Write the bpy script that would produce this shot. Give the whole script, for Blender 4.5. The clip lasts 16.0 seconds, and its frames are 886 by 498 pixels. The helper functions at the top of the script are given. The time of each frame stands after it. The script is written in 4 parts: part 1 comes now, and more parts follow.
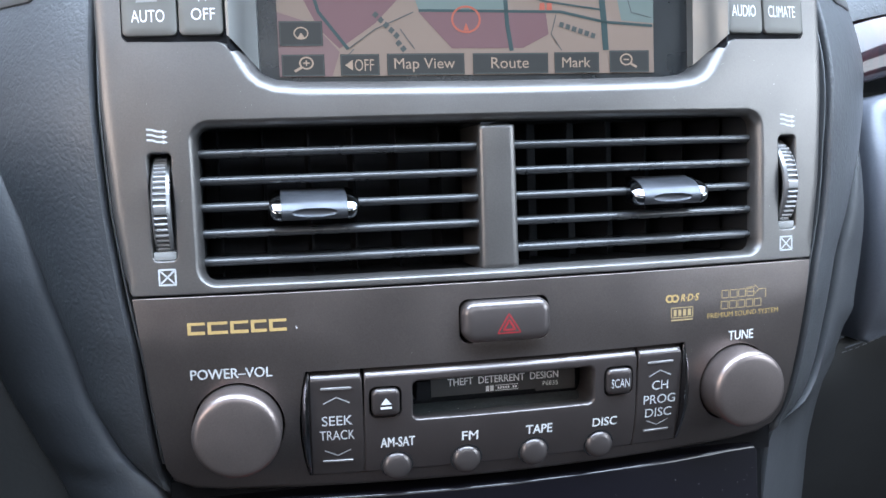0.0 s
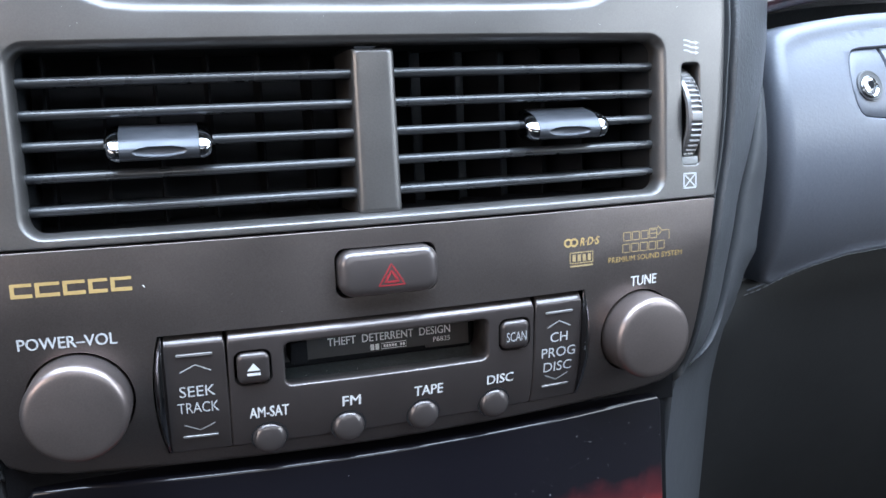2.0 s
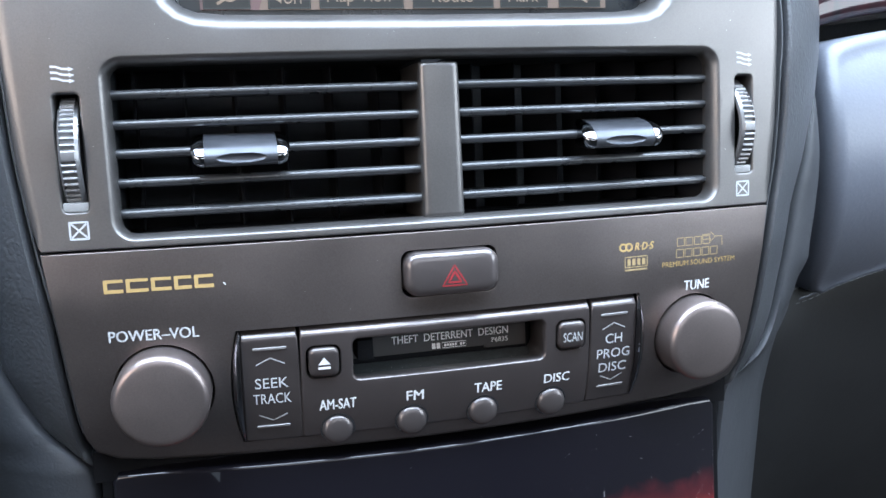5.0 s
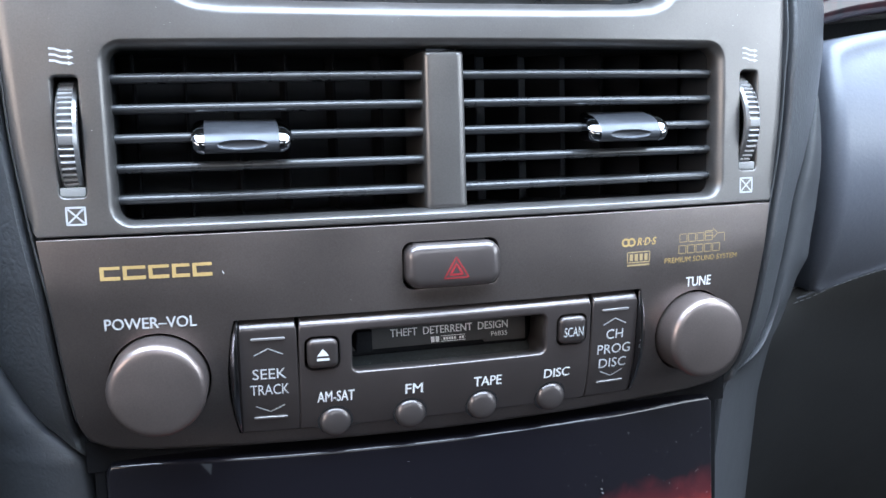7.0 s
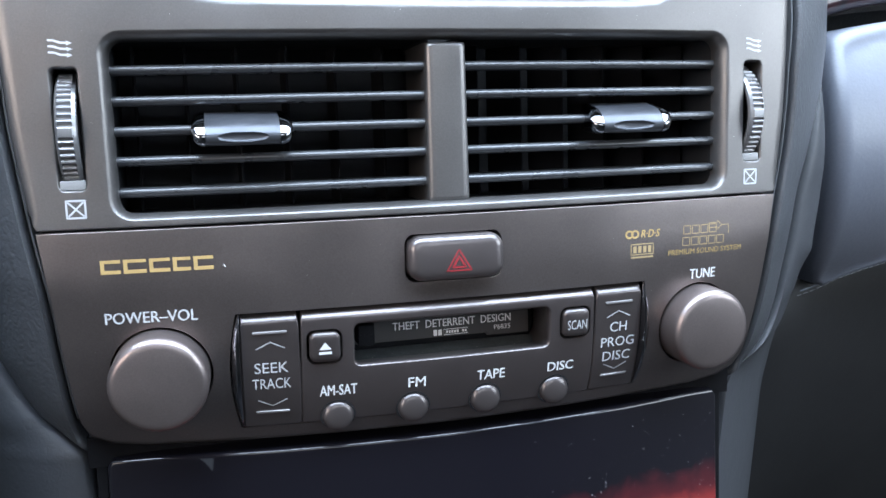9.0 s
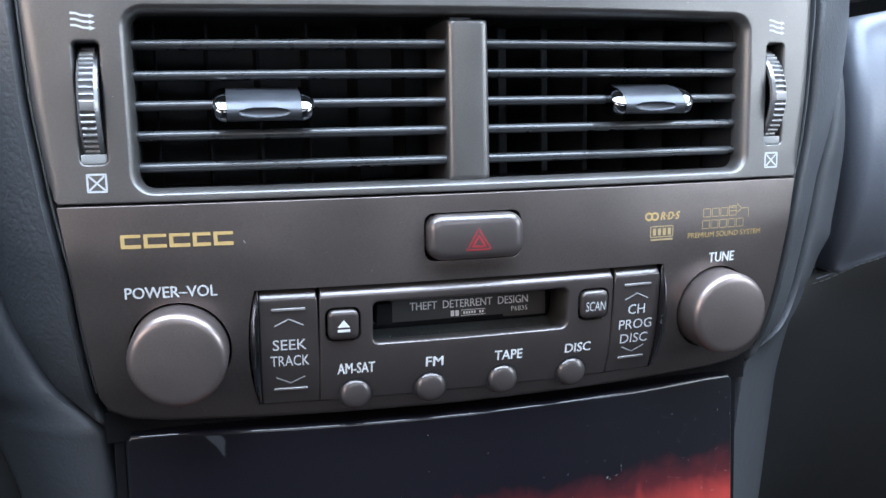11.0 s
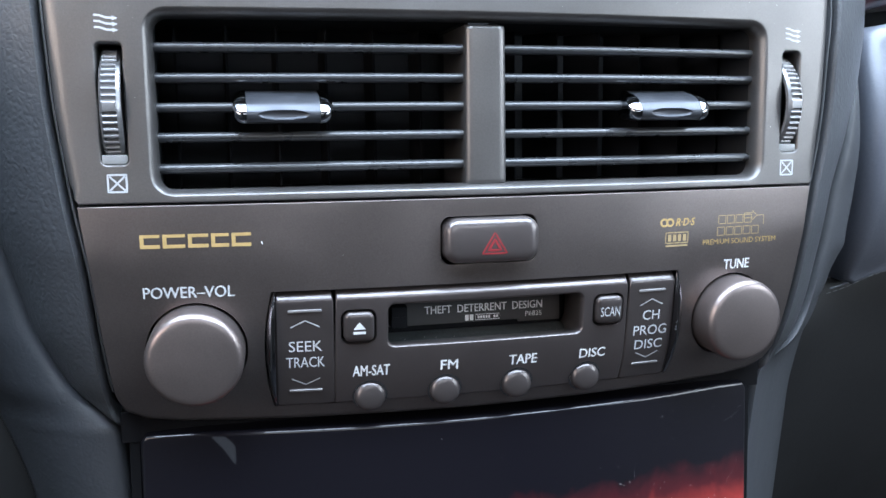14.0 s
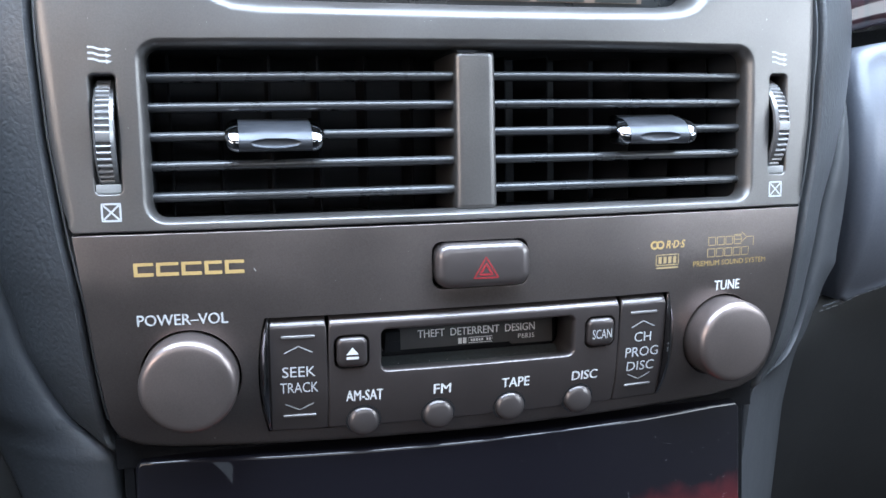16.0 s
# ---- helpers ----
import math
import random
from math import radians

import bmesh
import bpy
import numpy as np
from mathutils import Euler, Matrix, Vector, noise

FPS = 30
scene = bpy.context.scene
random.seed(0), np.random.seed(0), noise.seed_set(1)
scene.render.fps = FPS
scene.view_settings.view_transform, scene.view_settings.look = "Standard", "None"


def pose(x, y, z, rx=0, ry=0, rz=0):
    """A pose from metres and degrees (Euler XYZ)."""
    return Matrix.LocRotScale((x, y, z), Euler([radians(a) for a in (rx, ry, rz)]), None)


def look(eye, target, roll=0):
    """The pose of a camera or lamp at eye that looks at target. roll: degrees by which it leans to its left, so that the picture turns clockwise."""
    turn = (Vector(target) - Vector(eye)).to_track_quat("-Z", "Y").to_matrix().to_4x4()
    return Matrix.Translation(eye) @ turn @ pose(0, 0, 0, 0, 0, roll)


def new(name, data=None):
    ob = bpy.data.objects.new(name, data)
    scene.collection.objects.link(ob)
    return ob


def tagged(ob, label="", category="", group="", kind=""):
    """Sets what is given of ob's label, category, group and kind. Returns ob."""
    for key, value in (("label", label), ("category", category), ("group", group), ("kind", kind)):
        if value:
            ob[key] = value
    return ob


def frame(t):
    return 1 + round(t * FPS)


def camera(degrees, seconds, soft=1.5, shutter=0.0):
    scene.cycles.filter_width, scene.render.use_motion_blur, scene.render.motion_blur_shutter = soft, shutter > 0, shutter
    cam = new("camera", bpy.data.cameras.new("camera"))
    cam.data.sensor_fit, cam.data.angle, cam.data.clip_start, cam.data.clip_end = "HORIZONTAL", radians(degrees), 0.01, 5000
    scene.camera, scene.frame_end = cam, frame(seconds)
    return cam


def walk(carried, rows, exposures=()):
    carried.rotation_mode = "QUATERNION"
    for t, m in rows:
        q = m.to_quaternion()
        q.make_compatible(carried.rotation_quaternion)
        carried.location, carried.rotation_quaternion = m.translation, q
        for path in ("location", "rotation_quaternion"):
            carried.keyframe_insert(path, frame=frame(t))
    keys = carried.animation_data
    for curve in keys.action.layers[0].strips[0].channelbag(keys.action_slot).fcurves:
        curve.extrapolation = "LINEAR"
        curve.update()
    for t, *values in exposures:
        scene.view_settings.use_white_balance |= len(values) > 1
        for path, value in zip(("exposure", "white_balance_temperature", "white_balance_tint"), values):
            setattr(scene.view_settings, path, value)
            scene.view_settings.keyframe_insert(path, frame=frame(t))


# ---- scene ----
from mathutils.geometry import delaunay_2d_cdt

cam = camera(55.13, 16.0, soft=1.5)
# The console's own frame: x across it, y into the dashboard, z up along its face. It leans back in the car.
ROOT = pose(0, 0, 0.80, -22, 0, 0)
ROWS = [
    (0.0, -0.07812, -0.29092, 0.03307, 85.005, 2.043, -11.178),
    (0.5, -0.07776, -0.27971, 0.02624, 84.303, 2.098, -11.549),
    (1.0, -0.06798, -0.26820, 0.02686, 82.905, 2.306, -13.479),
    (1.5, -0.05744, -0.25535, 0.02522, 81.697, 2.573, -16.853),
    (2.0, -0.06137, -0.26044, 0.02604, 81.624, 2.561, -17.525),
    (2.5, -0.05621, -0.26375, 0.03119, 81.799, 2.934, -18.131),
    (3.0, -0.06168, -0.26283, 0.02683, 81.825, 2.502, -17.579),
    (3.5, -0.06744, -0.26887, 0.02821, 81.815, 2.538, -16.364),
    (4.0, -0.07009, -0.27139, 0.02796, 81.919, 2.594, -15.543),
    (4.5, -0.06980, -0.27172, 0.02843, 82.070, 2.536, -14.841),
    (4.7, -0.07045, -0.27376, 0.02618, 82.717, 2.669, -14.542),
    (6.8, -0.07129, -0.26785, 0.02246, 82.640, 1.710, -14.793),
    (7.0, -0.07374, -0.26888, 0.02255, 82.479, 1.569, -14.985),
    (7.5, -0.07368, -0.26709, 0.02196, 82.338, 1.469, -15.108),
    (8.0, -0.07291, -0.26822, 0.02332, 82.366, 1.614, -15.123),
    (8.2, -0.07409, -0.26725, 0.02235, 82.321, 1.715, -15.143),
    (10.3, -0.07423, -0.26696, 0.01968, 82.080, 1.644, -14.822),
    (10.5, -0.07322, -0.26389, 0.01786, 81.979, 1.499, -14.846),
    (11.0, -0.07839, -0.26566, 0.01705, 81.672, 1.191, -14.506),
    (11.5, -0.08023, -0.26621, 0.01626, 81.734, 1.111, -14.157),
    (12.0, -0.08257, -0.26753, 0.01560, 82.041, 1.121, -13.878),
    (12.5, -0.08034, -0.26531, 0.01525, 82.241, 1.211, -13.688),
    (13.0, -0.08126, -0.26895, 0.01711, 82.609, 1.320, -13.825),
    (13.5, -0.08112, -0.26742, 0.01595, 82.547, 1.105, -13.828),
    (14.0, -0.08140, -0.26645, 0.01473, 82.440, 0.729, -13.909),
    (14.5, -0.08280, -0.26673, 0.01337, 82.638, 0.696, -13.894),
    (15.0, -0.08101, -0.26746, 0.01670, 82.941, 0.834, -14.028),
    (15.5, -0.07991, -0.26954, 0.01775, 83.399, 1.131, -14.006),
    (16.0, -0.07932, -0.26897, 0.01836, 83.418, 1.215, -14.005),
]
walk(cam, [(t, ROOT @ pose(x, y, z, rx, ry, rz)) for t, x, y, z, rx, ry, rz in ROWS],
     exposures=[(0.0, 0.26), (0.5, 0.05), (1.0, -0.02), (1.5, -0.07), (2.0, 0.18), (2.5, 0.28), (3.0, 0.28), (4.5, 0.33), (8.0, 0.29), (10.5, 0.17), (12.5, 0.13), (13.5, 0.17), (14.5, 0.17), (16.0, 0.28)])

# ---------------------------------------------------------------- light
world = bpy.data.worlds.new("sky")
scene.world = world
world.use_nodes = True
wn = world.node_tree.nodes
sky = wn.new("ShaderNodeTexSky")
sky.sky_type, sky.sun_disc = "NISHITA", False
sky.sun_elevation, sky.sun_rotation = radians(48), radians(200)
world.node_tree.links.new(sky.outputs[0], wn["Background"].inputs[0])
wn["Background"].inputs[1].default_value = 0.10


def area(name, eye, target, width, height, watts, colour):
    lamp = bpy.data.lights.new(name, "AREA")
    lamp.shape, lamp.size, lamp.size_y, lamp.energy, lamp.color = "RECTANGLE", width, height, watts, colour
    ob = new(name, lamp)
    ob.matrix_world = look(eye, target)
    return ob


# daylight that comes in through the windows of the car; the roof lamp is an added fill
area("windscreen_daylight", (0.06, 0.13, 1.44), (0.03, -0.10, 0.8), 1.38, 1.00, 64.0, (0.648, 0.80, 0.995))
area("overhead_fill", (0.0, -0.925, 1.425), (0.0, -0.90, 0.0), 0.74, 0.43, 2.4, (0.90, 0.95, 1.0))
area("driver_window_daylight", (-0.80, -0.40, 1.18), (0.0, -0.05, 0.92), 0.68, 0.34, 3.9, (1.0, 0.84, 0.73))
area("passenger_window_daylight", (0.80, -0.40, 1.18), (0.0, -0.05, 0.92), 0.68, 0.34, 5.5, (0.80, 0.90, 1.0))


# ---------------------------------------------------------------- materials
def mat(name, colour, rough=0.5, metal=0.0, vary=0.12, fine=2500, coarse=60, bump=0.0, bump_scale=3000, coat=0.0, coat_rough=0.03, rough_vary=0.08, stretch=(1, 1, 1), detail=4):
    m = bpy.data.materials.new(name)
    m.use_nodes = True
    n, l = m.node_tree.nodes, m.node_tree.links
    b = n["Principled BSDF"]
    b.inputs["Roughness"].default_value, b.inputs["Metallic"].default_value = rough, metal
    b.inputs["Coat Weight"].default_value, b.inputs["Coat Roughness"].default_value = coat, coat_rough
    co = n.new("ShaderNodeTexCoord")
    mp = n.new("ShaderNodeMapping")
    mp.inputs["Scale"].default_value = stretch
    l.new(co.outputs["Object"], mp.inputs["Vector"])
    a, c = n.new("ShaderNodeTexNoise"), n.new("ShaderNodeTexNoise")
    a.inputs["Scale"].default_value, c.inputs["Scale"].default_value = fine, coarse
    a.inputs["Detail"].default_value, c.inputs["Detail"].default_value = 2, detail
    l.new(mp.outputs[0], a.inputs["Vector"]), l.new(mp.outputs[0], c.inputs["Vector"])
    mix = n.new("ShaderNodeMath")
    mix.operation = "ADD"
    l.new(a.outputs[0], mix.inputs[0]), l.new(c.outputs[0], mix.inputs[1])
    ramp = n.new("ShaderNodeMapRange")
    ramp.inputs["From Min"].default_value, ramp.inputs["From Max"].default_value = 0.6, 1.4
    ramp.inputs["To Min"].default_value, ramp.inputs["To Max"].default_value = 1 - vary, 1 + vary
    l.new(mix.outputs[0], ramp.inputs["Value"])
    mul = n.new("ShaderNodeVectorMath")
    mul.operation = "SCALE"
    mul.inputs[0].default_value = colour
    l.new(ramp.outputs[0], mul.inputs["Scale"])
    l.new(mul.outputs[0], b.inputs["Base Color"])
    if rough_vary:
        rr = n.new("ShaderNodeMapRange")
        rr.inputs["From Min"].default_value, rr.inputs["From Max"].default_value = 0.3, 0.7
        rr.inputs["To Min"].default_value, rr.inputs["To Max"].default_value = max(rough - rough_vary, 0.02), rough + rough_vary
        l.new(c.outputs[0], rr.inputs["Value"]), l.new(rr.outputs[0], b.inputs["Roughness"])
    if bump:
        t = n.new("ShaderNodeTexNoise")
        t.inputs["Scale"].default_value, t.inputs["Detail"].default_value = bump_scale, 3
        l.new(mp.outputs[0], t.inputs["Vector"])
        u = n.new("ShaderNodeBump")
        u.inputs["Strength"].default_value, u.inputs["Distance"].default_value = bump, 0.0005
        l.new(t.outputs[0], u.inputs["Height"]), l.new(u.outputs[0], b.inputs["Normal"])
    return m


def glow(name, colour, strength):
    m = bpy.data.materials.new(name)
    m.use_nodes = True
    b = m.node_tree.nodes["Principled BSDF"]
    b.inputs["Base Color"].default_value = (*[c * 0.3 for c in colour], 1)
    b.inputs["Roughness"].default_value = 0.35
    b.inputs["Emission Color"].default_value, b.inputs["Emission Strength"].default_value = (*colour, 1), strength
    return m


def leather(name, colour, rough, relief):
    m = mat(name, colour, rough, vary=0.10, fine=900, coarse=25, rough_vary=0.05)
    n, l = m.node_tree.nodes, m.node_tree.links
    co = n.new("ShaderNodeTexCoord")
    v, w = n.new("ShaderNodeTexVoronoi"), n.new("ShaderNodeTexNoise")
    v.feature = "DISTANCE_TO_EDGE"
    v.inputs["Scale"].default_value, w.inputs["Scale"].default_value = 480, 230
    w.inputs["Detail"].default_value, w.inputs["Distortion"].default_value = 4, 1.2
    l.new(co.outputs["Object"], v.inputs["Vector"]), l.new(co.outputs["Object"], w.inputs["Vector"])
    add = n.new("ShaderNodeMath")
    add.operation = "MULTIPLY_ADD"
    add.inputs[1].default_value = 0.6
    l.new(v.outputs["Distance"], add.inputs[0]), l.new(w.outputs[0], add.inputs[2])
    u = n.new("ShaderNodeBump")
    u.inputs["Strength"].default_value, u.inputs["Distance"].default_value = relief, 0.0007
    l.new(add.outputs[0], u.inputs["Height"]), l.new(u.outputs[0], n["Principled BSDF"].inputs["Normal"])
    return m


TAUPE = mat("taupe_metallic_paint", (0.158, 0.151, 0.148), 0.40, 0.80, vary=0.11, fine=1900, coarse=30, bump=0.05, bump_scale=4500)
FACE = mat("dark_taupe_paint", (0.185, 0.160, 0.153), 0.33, 0.85, rough_vary=0.04, vary=0.15, fine=1900, coarse=30, bump=0.05, bump_scale=4500)
KNOB = mat("knob_paint", (0.258, 0.218, 0.210), 0.34, 0.85, rough_vary=0.02, vary=0.10, fine=1900, coarse=80, bump=0.05, bump_scale=4500)
CHEEK = mat("cheek_paint", (0.180, 0.186, 0.186), 0.40, 0.6, vary=0.06, fine=5000, coarse=80)
KEY = mat("grey_key_plastic", (0.124, 0.120, 0.112), 0.5, 0.3, vary=0.06, fine=4000, coarse=120)
SWITCH = mat("switch_paint", (0.118, 0.102, 0.101), 0.34, 0.7, coat=0.8, coat_rough=0.16, rough_vary=0.03, vary=0.1, fine=5000, coarse=60, bump=0.05, bump_scale=4500)
MODULE = mat("dark_module_paint", (0.108, 0.092, 0.091), 0.34, 0.7, coat=0.7, coat_rough=0.16, rough_vary=0.03, vary=0.1, fine=5000, coarse=60, bump=0.05, bump_scale=4500)
BUTTON = mat("button_plastic", (0.085, 0.073, 0.072), 0.36, 0.65, coat=0.7, coat_rough=0.16, rough_vary=0.03, vary=0.08, fine=4000, coarse=120, bump=0.05, bump_scale=4000)
BLACK = mat("black_plastic", (0.060, 0.062, 0.067), 0.5, vary=0.2, fine=3000, coarse=90, bump=0.1, bump_scale=3000)
SLAT = mat("slat_plastic", (0.036, 0.038, 0.042), 0.32, coat=0.5, coat_rough=0.20, vary=0.15, fine=3500, coarse=120, bump=0.06, bump_scale=3500)
GLOSS_BLACK = mat("gloss_black", (0.16, 0.16, 0.17), 0.16, 0.85, vary=0.1, rough_vary=0.03)
DARK_CHROME = mat("dark_chrome", (0.30, 0.30, 0.32), 0.12, 1.0, vary=0.05, rough_vary=0.02)
GLASS_EDGE = mat("dark_glass_margin", (0.012, 0.014, 0.016), 0.3, vary=0.1)
SATIN = mat("satin_blue_grey", (0.075, 0.080, 0.092), 0.36, 0.6, vary=0.05, fine=5000, coarse=150)
CHROME = mat("chrome", (0.29, 0.30, 0.32), 0.06, 1.0, vary=0.03, rough_vary=0.02)
WHEEL = mat("wheel_silver_plastic", (0.25, 0.25, 0.258), 0.34, 0.7, vary=0.08, fine=4000, coarse=200)
GREY_LENS = mat("grey_lens", (0.25, 0.25, 0.25), 0.4, vary=0.06, coarse=200)
PAD = leather("slate_leather_grain", (0.056, 0.059, 0.065), 0.42, 0.42)
# slate plastic with the deep shade low on the dashboard put into its colour
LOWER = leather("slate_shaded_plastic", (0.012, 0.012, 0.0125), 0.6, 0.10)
SIDE = leather("slate_soft_plastic", (0.038, 0.0405, 0.046), 0.52, 0.22)
GLOVE = leather("slate_glove_box_skin", (0.105, 0.113, 0.136), 0.40, 0.10)
DUCT = mat("duct_plastic", (0.030, 0.034, 0.041), 0.7, vary=0.2)
VANE = mat("dark_vane_plastic", (0.010, 0.011, 0.014), 0.8, vary=0.2)
VANE.node_tree.nodes["Principled BSDF"].inputs["Specular IOR Level"].default_value = 0.2
# near-black without sheen: the shade in the joints round the lid is in the colour
JOINT_SHADE = mat("joint_shade_black", (0.006, 0.006, 0.007), 0.95, vary=0.3, bump=0.3, bump_scale=2500)
JOINT_SHADE.node_tree.nodes["Principled BSDF"].inputs["Specular IOR Level"].default_value = 0.1
LOCK_METAL = mat("satin_chrome", (0.40, 0.41, 0.43), 0.18, 1.0, vary=0.05, rough_vary=0.03)
CARPET = mat("dark_lining", (0.012, 0.012, 0.014), 0.9, vary=0.4, fine=1500, coarse=40, bump=0.5, bump_scale=1200)
LINING = mat("cabin_lining", (0.075, 0.071, 0.066), 0.85, vary=0.15, fine=800, coarse=12, bump=0.2, bump_scale=900)
BRIGHT_INK = mat("bright_white_print", (0.92, 0.92, 0.92), 0.5, vary=0.03, rough_vary=0)
ROCKER_INK = mat("soft_white_print", (0.46, 0.48, 0.50), 0.5, vary=0.05, rough_vary=0)
GREY_INK = mat("grey_print", (0.36, 0.37, 0.38), 0.5, vary=0.05, rough_vary=0)
INK = mat("white_print", (0.64, 0.66, 0.68), 0.5, vary=0.05, rough_vary=0)
GOLD = mat("gold_print", (0.50, 0.35, 0.15), 0.40, 0.3, vary=0.08, rough_vary=0)
GOLD_DIM = mat("thin_gold_print", (0.40, 0.30, 0.16), 0.45, 0.2, vary=0.08, rough_vary=0)
RED = mat("red_print", (0.27, 0.022, 0.028), 0.45, vary=0.08, rough_vary=0)
THREAD = mat("grey_thread", (0.15, 0.155, 0.165), 0.8, vary=0.2)
SLOT_DOOR = mat("grey_flap_plastic", (0.055, 0.054, 0.055), 0.5, vary=0.08, coarse=120)
SLOT_FLOOR = mat("dusty_grey_plastic", (0.085, 0.100, 0.106), 0.9, vary=0.35, fine=900, coarse=160)
# paler than the button plastic: the ridges' highlight is put into the colour
RIDGE = mat("ridge_highlight_plastic", (0.24, 0.23, 0.23), 0.4, 0.4, vary=0.05)
DUST = mat("dust", (0.75, 0.75, 0.74), 0.9, vary=0.1, rough_vary=0)


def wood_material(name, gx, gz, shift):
    """Dark lacquered burl: nearly black, turning to a mottled red towards one foot of the board."""
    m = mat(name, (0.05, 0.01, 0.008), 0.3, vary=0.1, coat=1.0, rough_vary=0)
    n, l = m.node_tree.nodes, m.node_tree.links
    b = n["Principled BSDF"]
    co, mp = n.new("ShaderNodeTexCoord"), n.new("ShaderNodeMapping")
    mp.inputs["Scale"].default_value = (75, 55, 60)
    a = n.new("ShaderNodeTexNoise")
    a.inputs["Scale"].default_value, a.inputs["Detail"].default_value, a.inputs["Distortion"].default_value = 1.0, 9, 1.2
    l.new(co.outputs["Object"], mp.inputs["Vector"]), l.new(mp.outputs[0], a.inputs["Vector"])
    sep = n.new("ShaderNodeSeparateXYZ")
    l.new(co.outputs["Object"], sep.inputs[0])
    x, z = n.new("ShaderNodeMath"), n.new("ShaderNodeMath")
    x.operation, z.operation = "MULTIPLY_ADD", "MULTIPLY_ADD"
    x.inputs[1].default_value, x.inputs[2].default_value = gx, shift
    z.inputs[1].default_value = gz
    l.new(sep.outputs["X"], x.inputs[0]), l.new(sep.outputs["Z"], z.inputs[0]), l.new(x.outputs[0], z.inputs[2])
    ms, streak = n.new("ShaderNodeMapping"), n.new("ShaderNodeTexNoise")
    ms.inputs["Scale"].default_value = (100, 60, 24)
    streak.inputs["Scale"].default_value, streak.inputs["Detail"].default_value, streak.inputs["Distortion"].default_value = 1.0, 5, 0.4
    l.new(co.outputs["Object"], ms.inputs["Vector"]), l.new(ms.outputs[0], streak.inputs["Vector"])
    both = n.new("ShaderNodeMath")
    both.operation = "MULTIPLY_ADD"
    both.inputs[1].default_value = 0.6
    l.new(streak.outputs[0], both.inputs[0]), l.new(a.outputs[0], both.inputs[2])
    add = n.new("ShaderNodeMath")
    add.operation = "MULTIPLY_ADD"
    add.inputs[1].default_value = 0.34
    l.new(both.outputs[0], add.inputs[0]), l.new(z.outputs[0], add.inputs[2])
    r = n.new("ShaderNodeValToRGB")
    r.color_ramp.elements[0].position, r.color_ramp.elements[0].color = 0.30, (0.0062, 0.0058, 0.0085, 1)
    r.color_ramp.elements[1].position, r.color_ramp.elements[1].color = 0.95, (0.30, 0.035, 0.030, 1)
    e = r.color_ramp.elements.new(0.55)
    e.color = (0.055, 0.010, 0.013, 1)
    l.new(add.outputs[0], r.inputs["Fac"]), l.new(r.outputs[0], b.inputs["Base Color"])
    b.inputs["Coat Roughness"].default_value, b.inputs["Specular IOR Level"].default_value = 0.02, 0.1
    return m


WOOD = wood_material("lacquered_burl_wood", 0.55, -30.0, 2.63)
STRIP_WOOD = wood_material("lacquered_strip_wood", 0.0, 0.0, 0.12)


# ---------------------------------------------------------------- building helpers
MM = 0.001


def surf(x, z):
    """How far the console's face lies back at x, z (mm): bowed from side to side, and curling under at its foot."""
    k = min(z + 20, 0)
    return 0.00053 * x * x + 0.0021 * k * k - 6.9e-6 * x * x * k + 0.0008 * max(z - 30, 0) ** 2 + 0.008 * min(z + 58, 0) ** 2


def thing(name, base, label, category, group="", kind=""):
    ob = new(name)
    ob.empty_display_size = 0.01
    ob.matrix_world = ROOT @ Matrix.Translation(Vector(base) * MM)
    ob["base"] = list(base)
    return tagged(ob, label, category, group, kind)


def part(name, bm, material, parent, label="", smooth=True, kind="", recalc=True, even=False):
    """Links a bmesh in console millimetres as one mesh under a thing or a part."""
    top = parent
    while top.parent:
        top = top.parent
    base = Vector(top["base"])
    if recalc:
        bmesh.ops.recalc_face_normals(bm, faces=bm.faces)
    for v in bm.verts:
        v.co = (v.co - base) * MM
    me = bpy.data.meshes.new(name)
    bm.to_mesh(me)
    bm.free()
    me.materials.append(material)
    if smooth:
        me.shade_smooth()
        me.set_sharp_from_angle(angle=radians(38))
    ob = new(name, me)
    ob.parent = parent
    if even:
        wn = ob.modifiers.new("even_normals", "WEIGHTED_NORMAL")
        wn.keep_sharp, wn.weight = True, 80
    return tagged(ob, label, kind=kind)


def structure(name, bm, material, label, category, smooth=False):
    """A piece of the setting, in world metres."""
    bmesh.ops.recalc_face_normals(bm, faces=bm.faces)
    me = bpy.data.meshes.new(name)
    bm.to_mesh(me)
    bm.free()
    me.materials.append(material)
    if smooth:
        me.shade_smooth()
    return tagged(new(name, me), label, category, kind="structure")


def rrect(x0, x1, z0, z1, r, n=6):
    """A rounded rectangle as a function of an inset: a list of (x, z), anticlockwise."""
    across, up = max(1, int((x1 - x0) / 4)), max(1, int((z1 - z0) / 4))

    def loop(d=0.0):
        a0, a1, b0, b1, q = x0 + d, x1 - d, z0 + d, z1 - d, max(r - d, 0.05)
        out = []
        corners = ((a1 - q, b1 - q, 0, across), (a0 + q, b1 - q, 90, up), (a0 + q, b0 + q, 180, across), (a1 - q, b0 + q, 270, up))
        for c, (cx, cz, s, k) in enumerate(corners):
            for i in range(n + 1):
                g = radians(s + 90 * i / n)
                out.append((cx + q * math.cos(g), cz + q * math.sin(g)))
            nx, nz, ns, _ = corners[(c + 1) % 4]
            g = radians(ns)
            a, b = Vector(out[-1]), Vector((nx + q * math.cos(g), nz + q * math.sin(g)))
            out += [tuple(a.lerp(b, i / k)) for i in range(1, k)]
        return out
    return loop


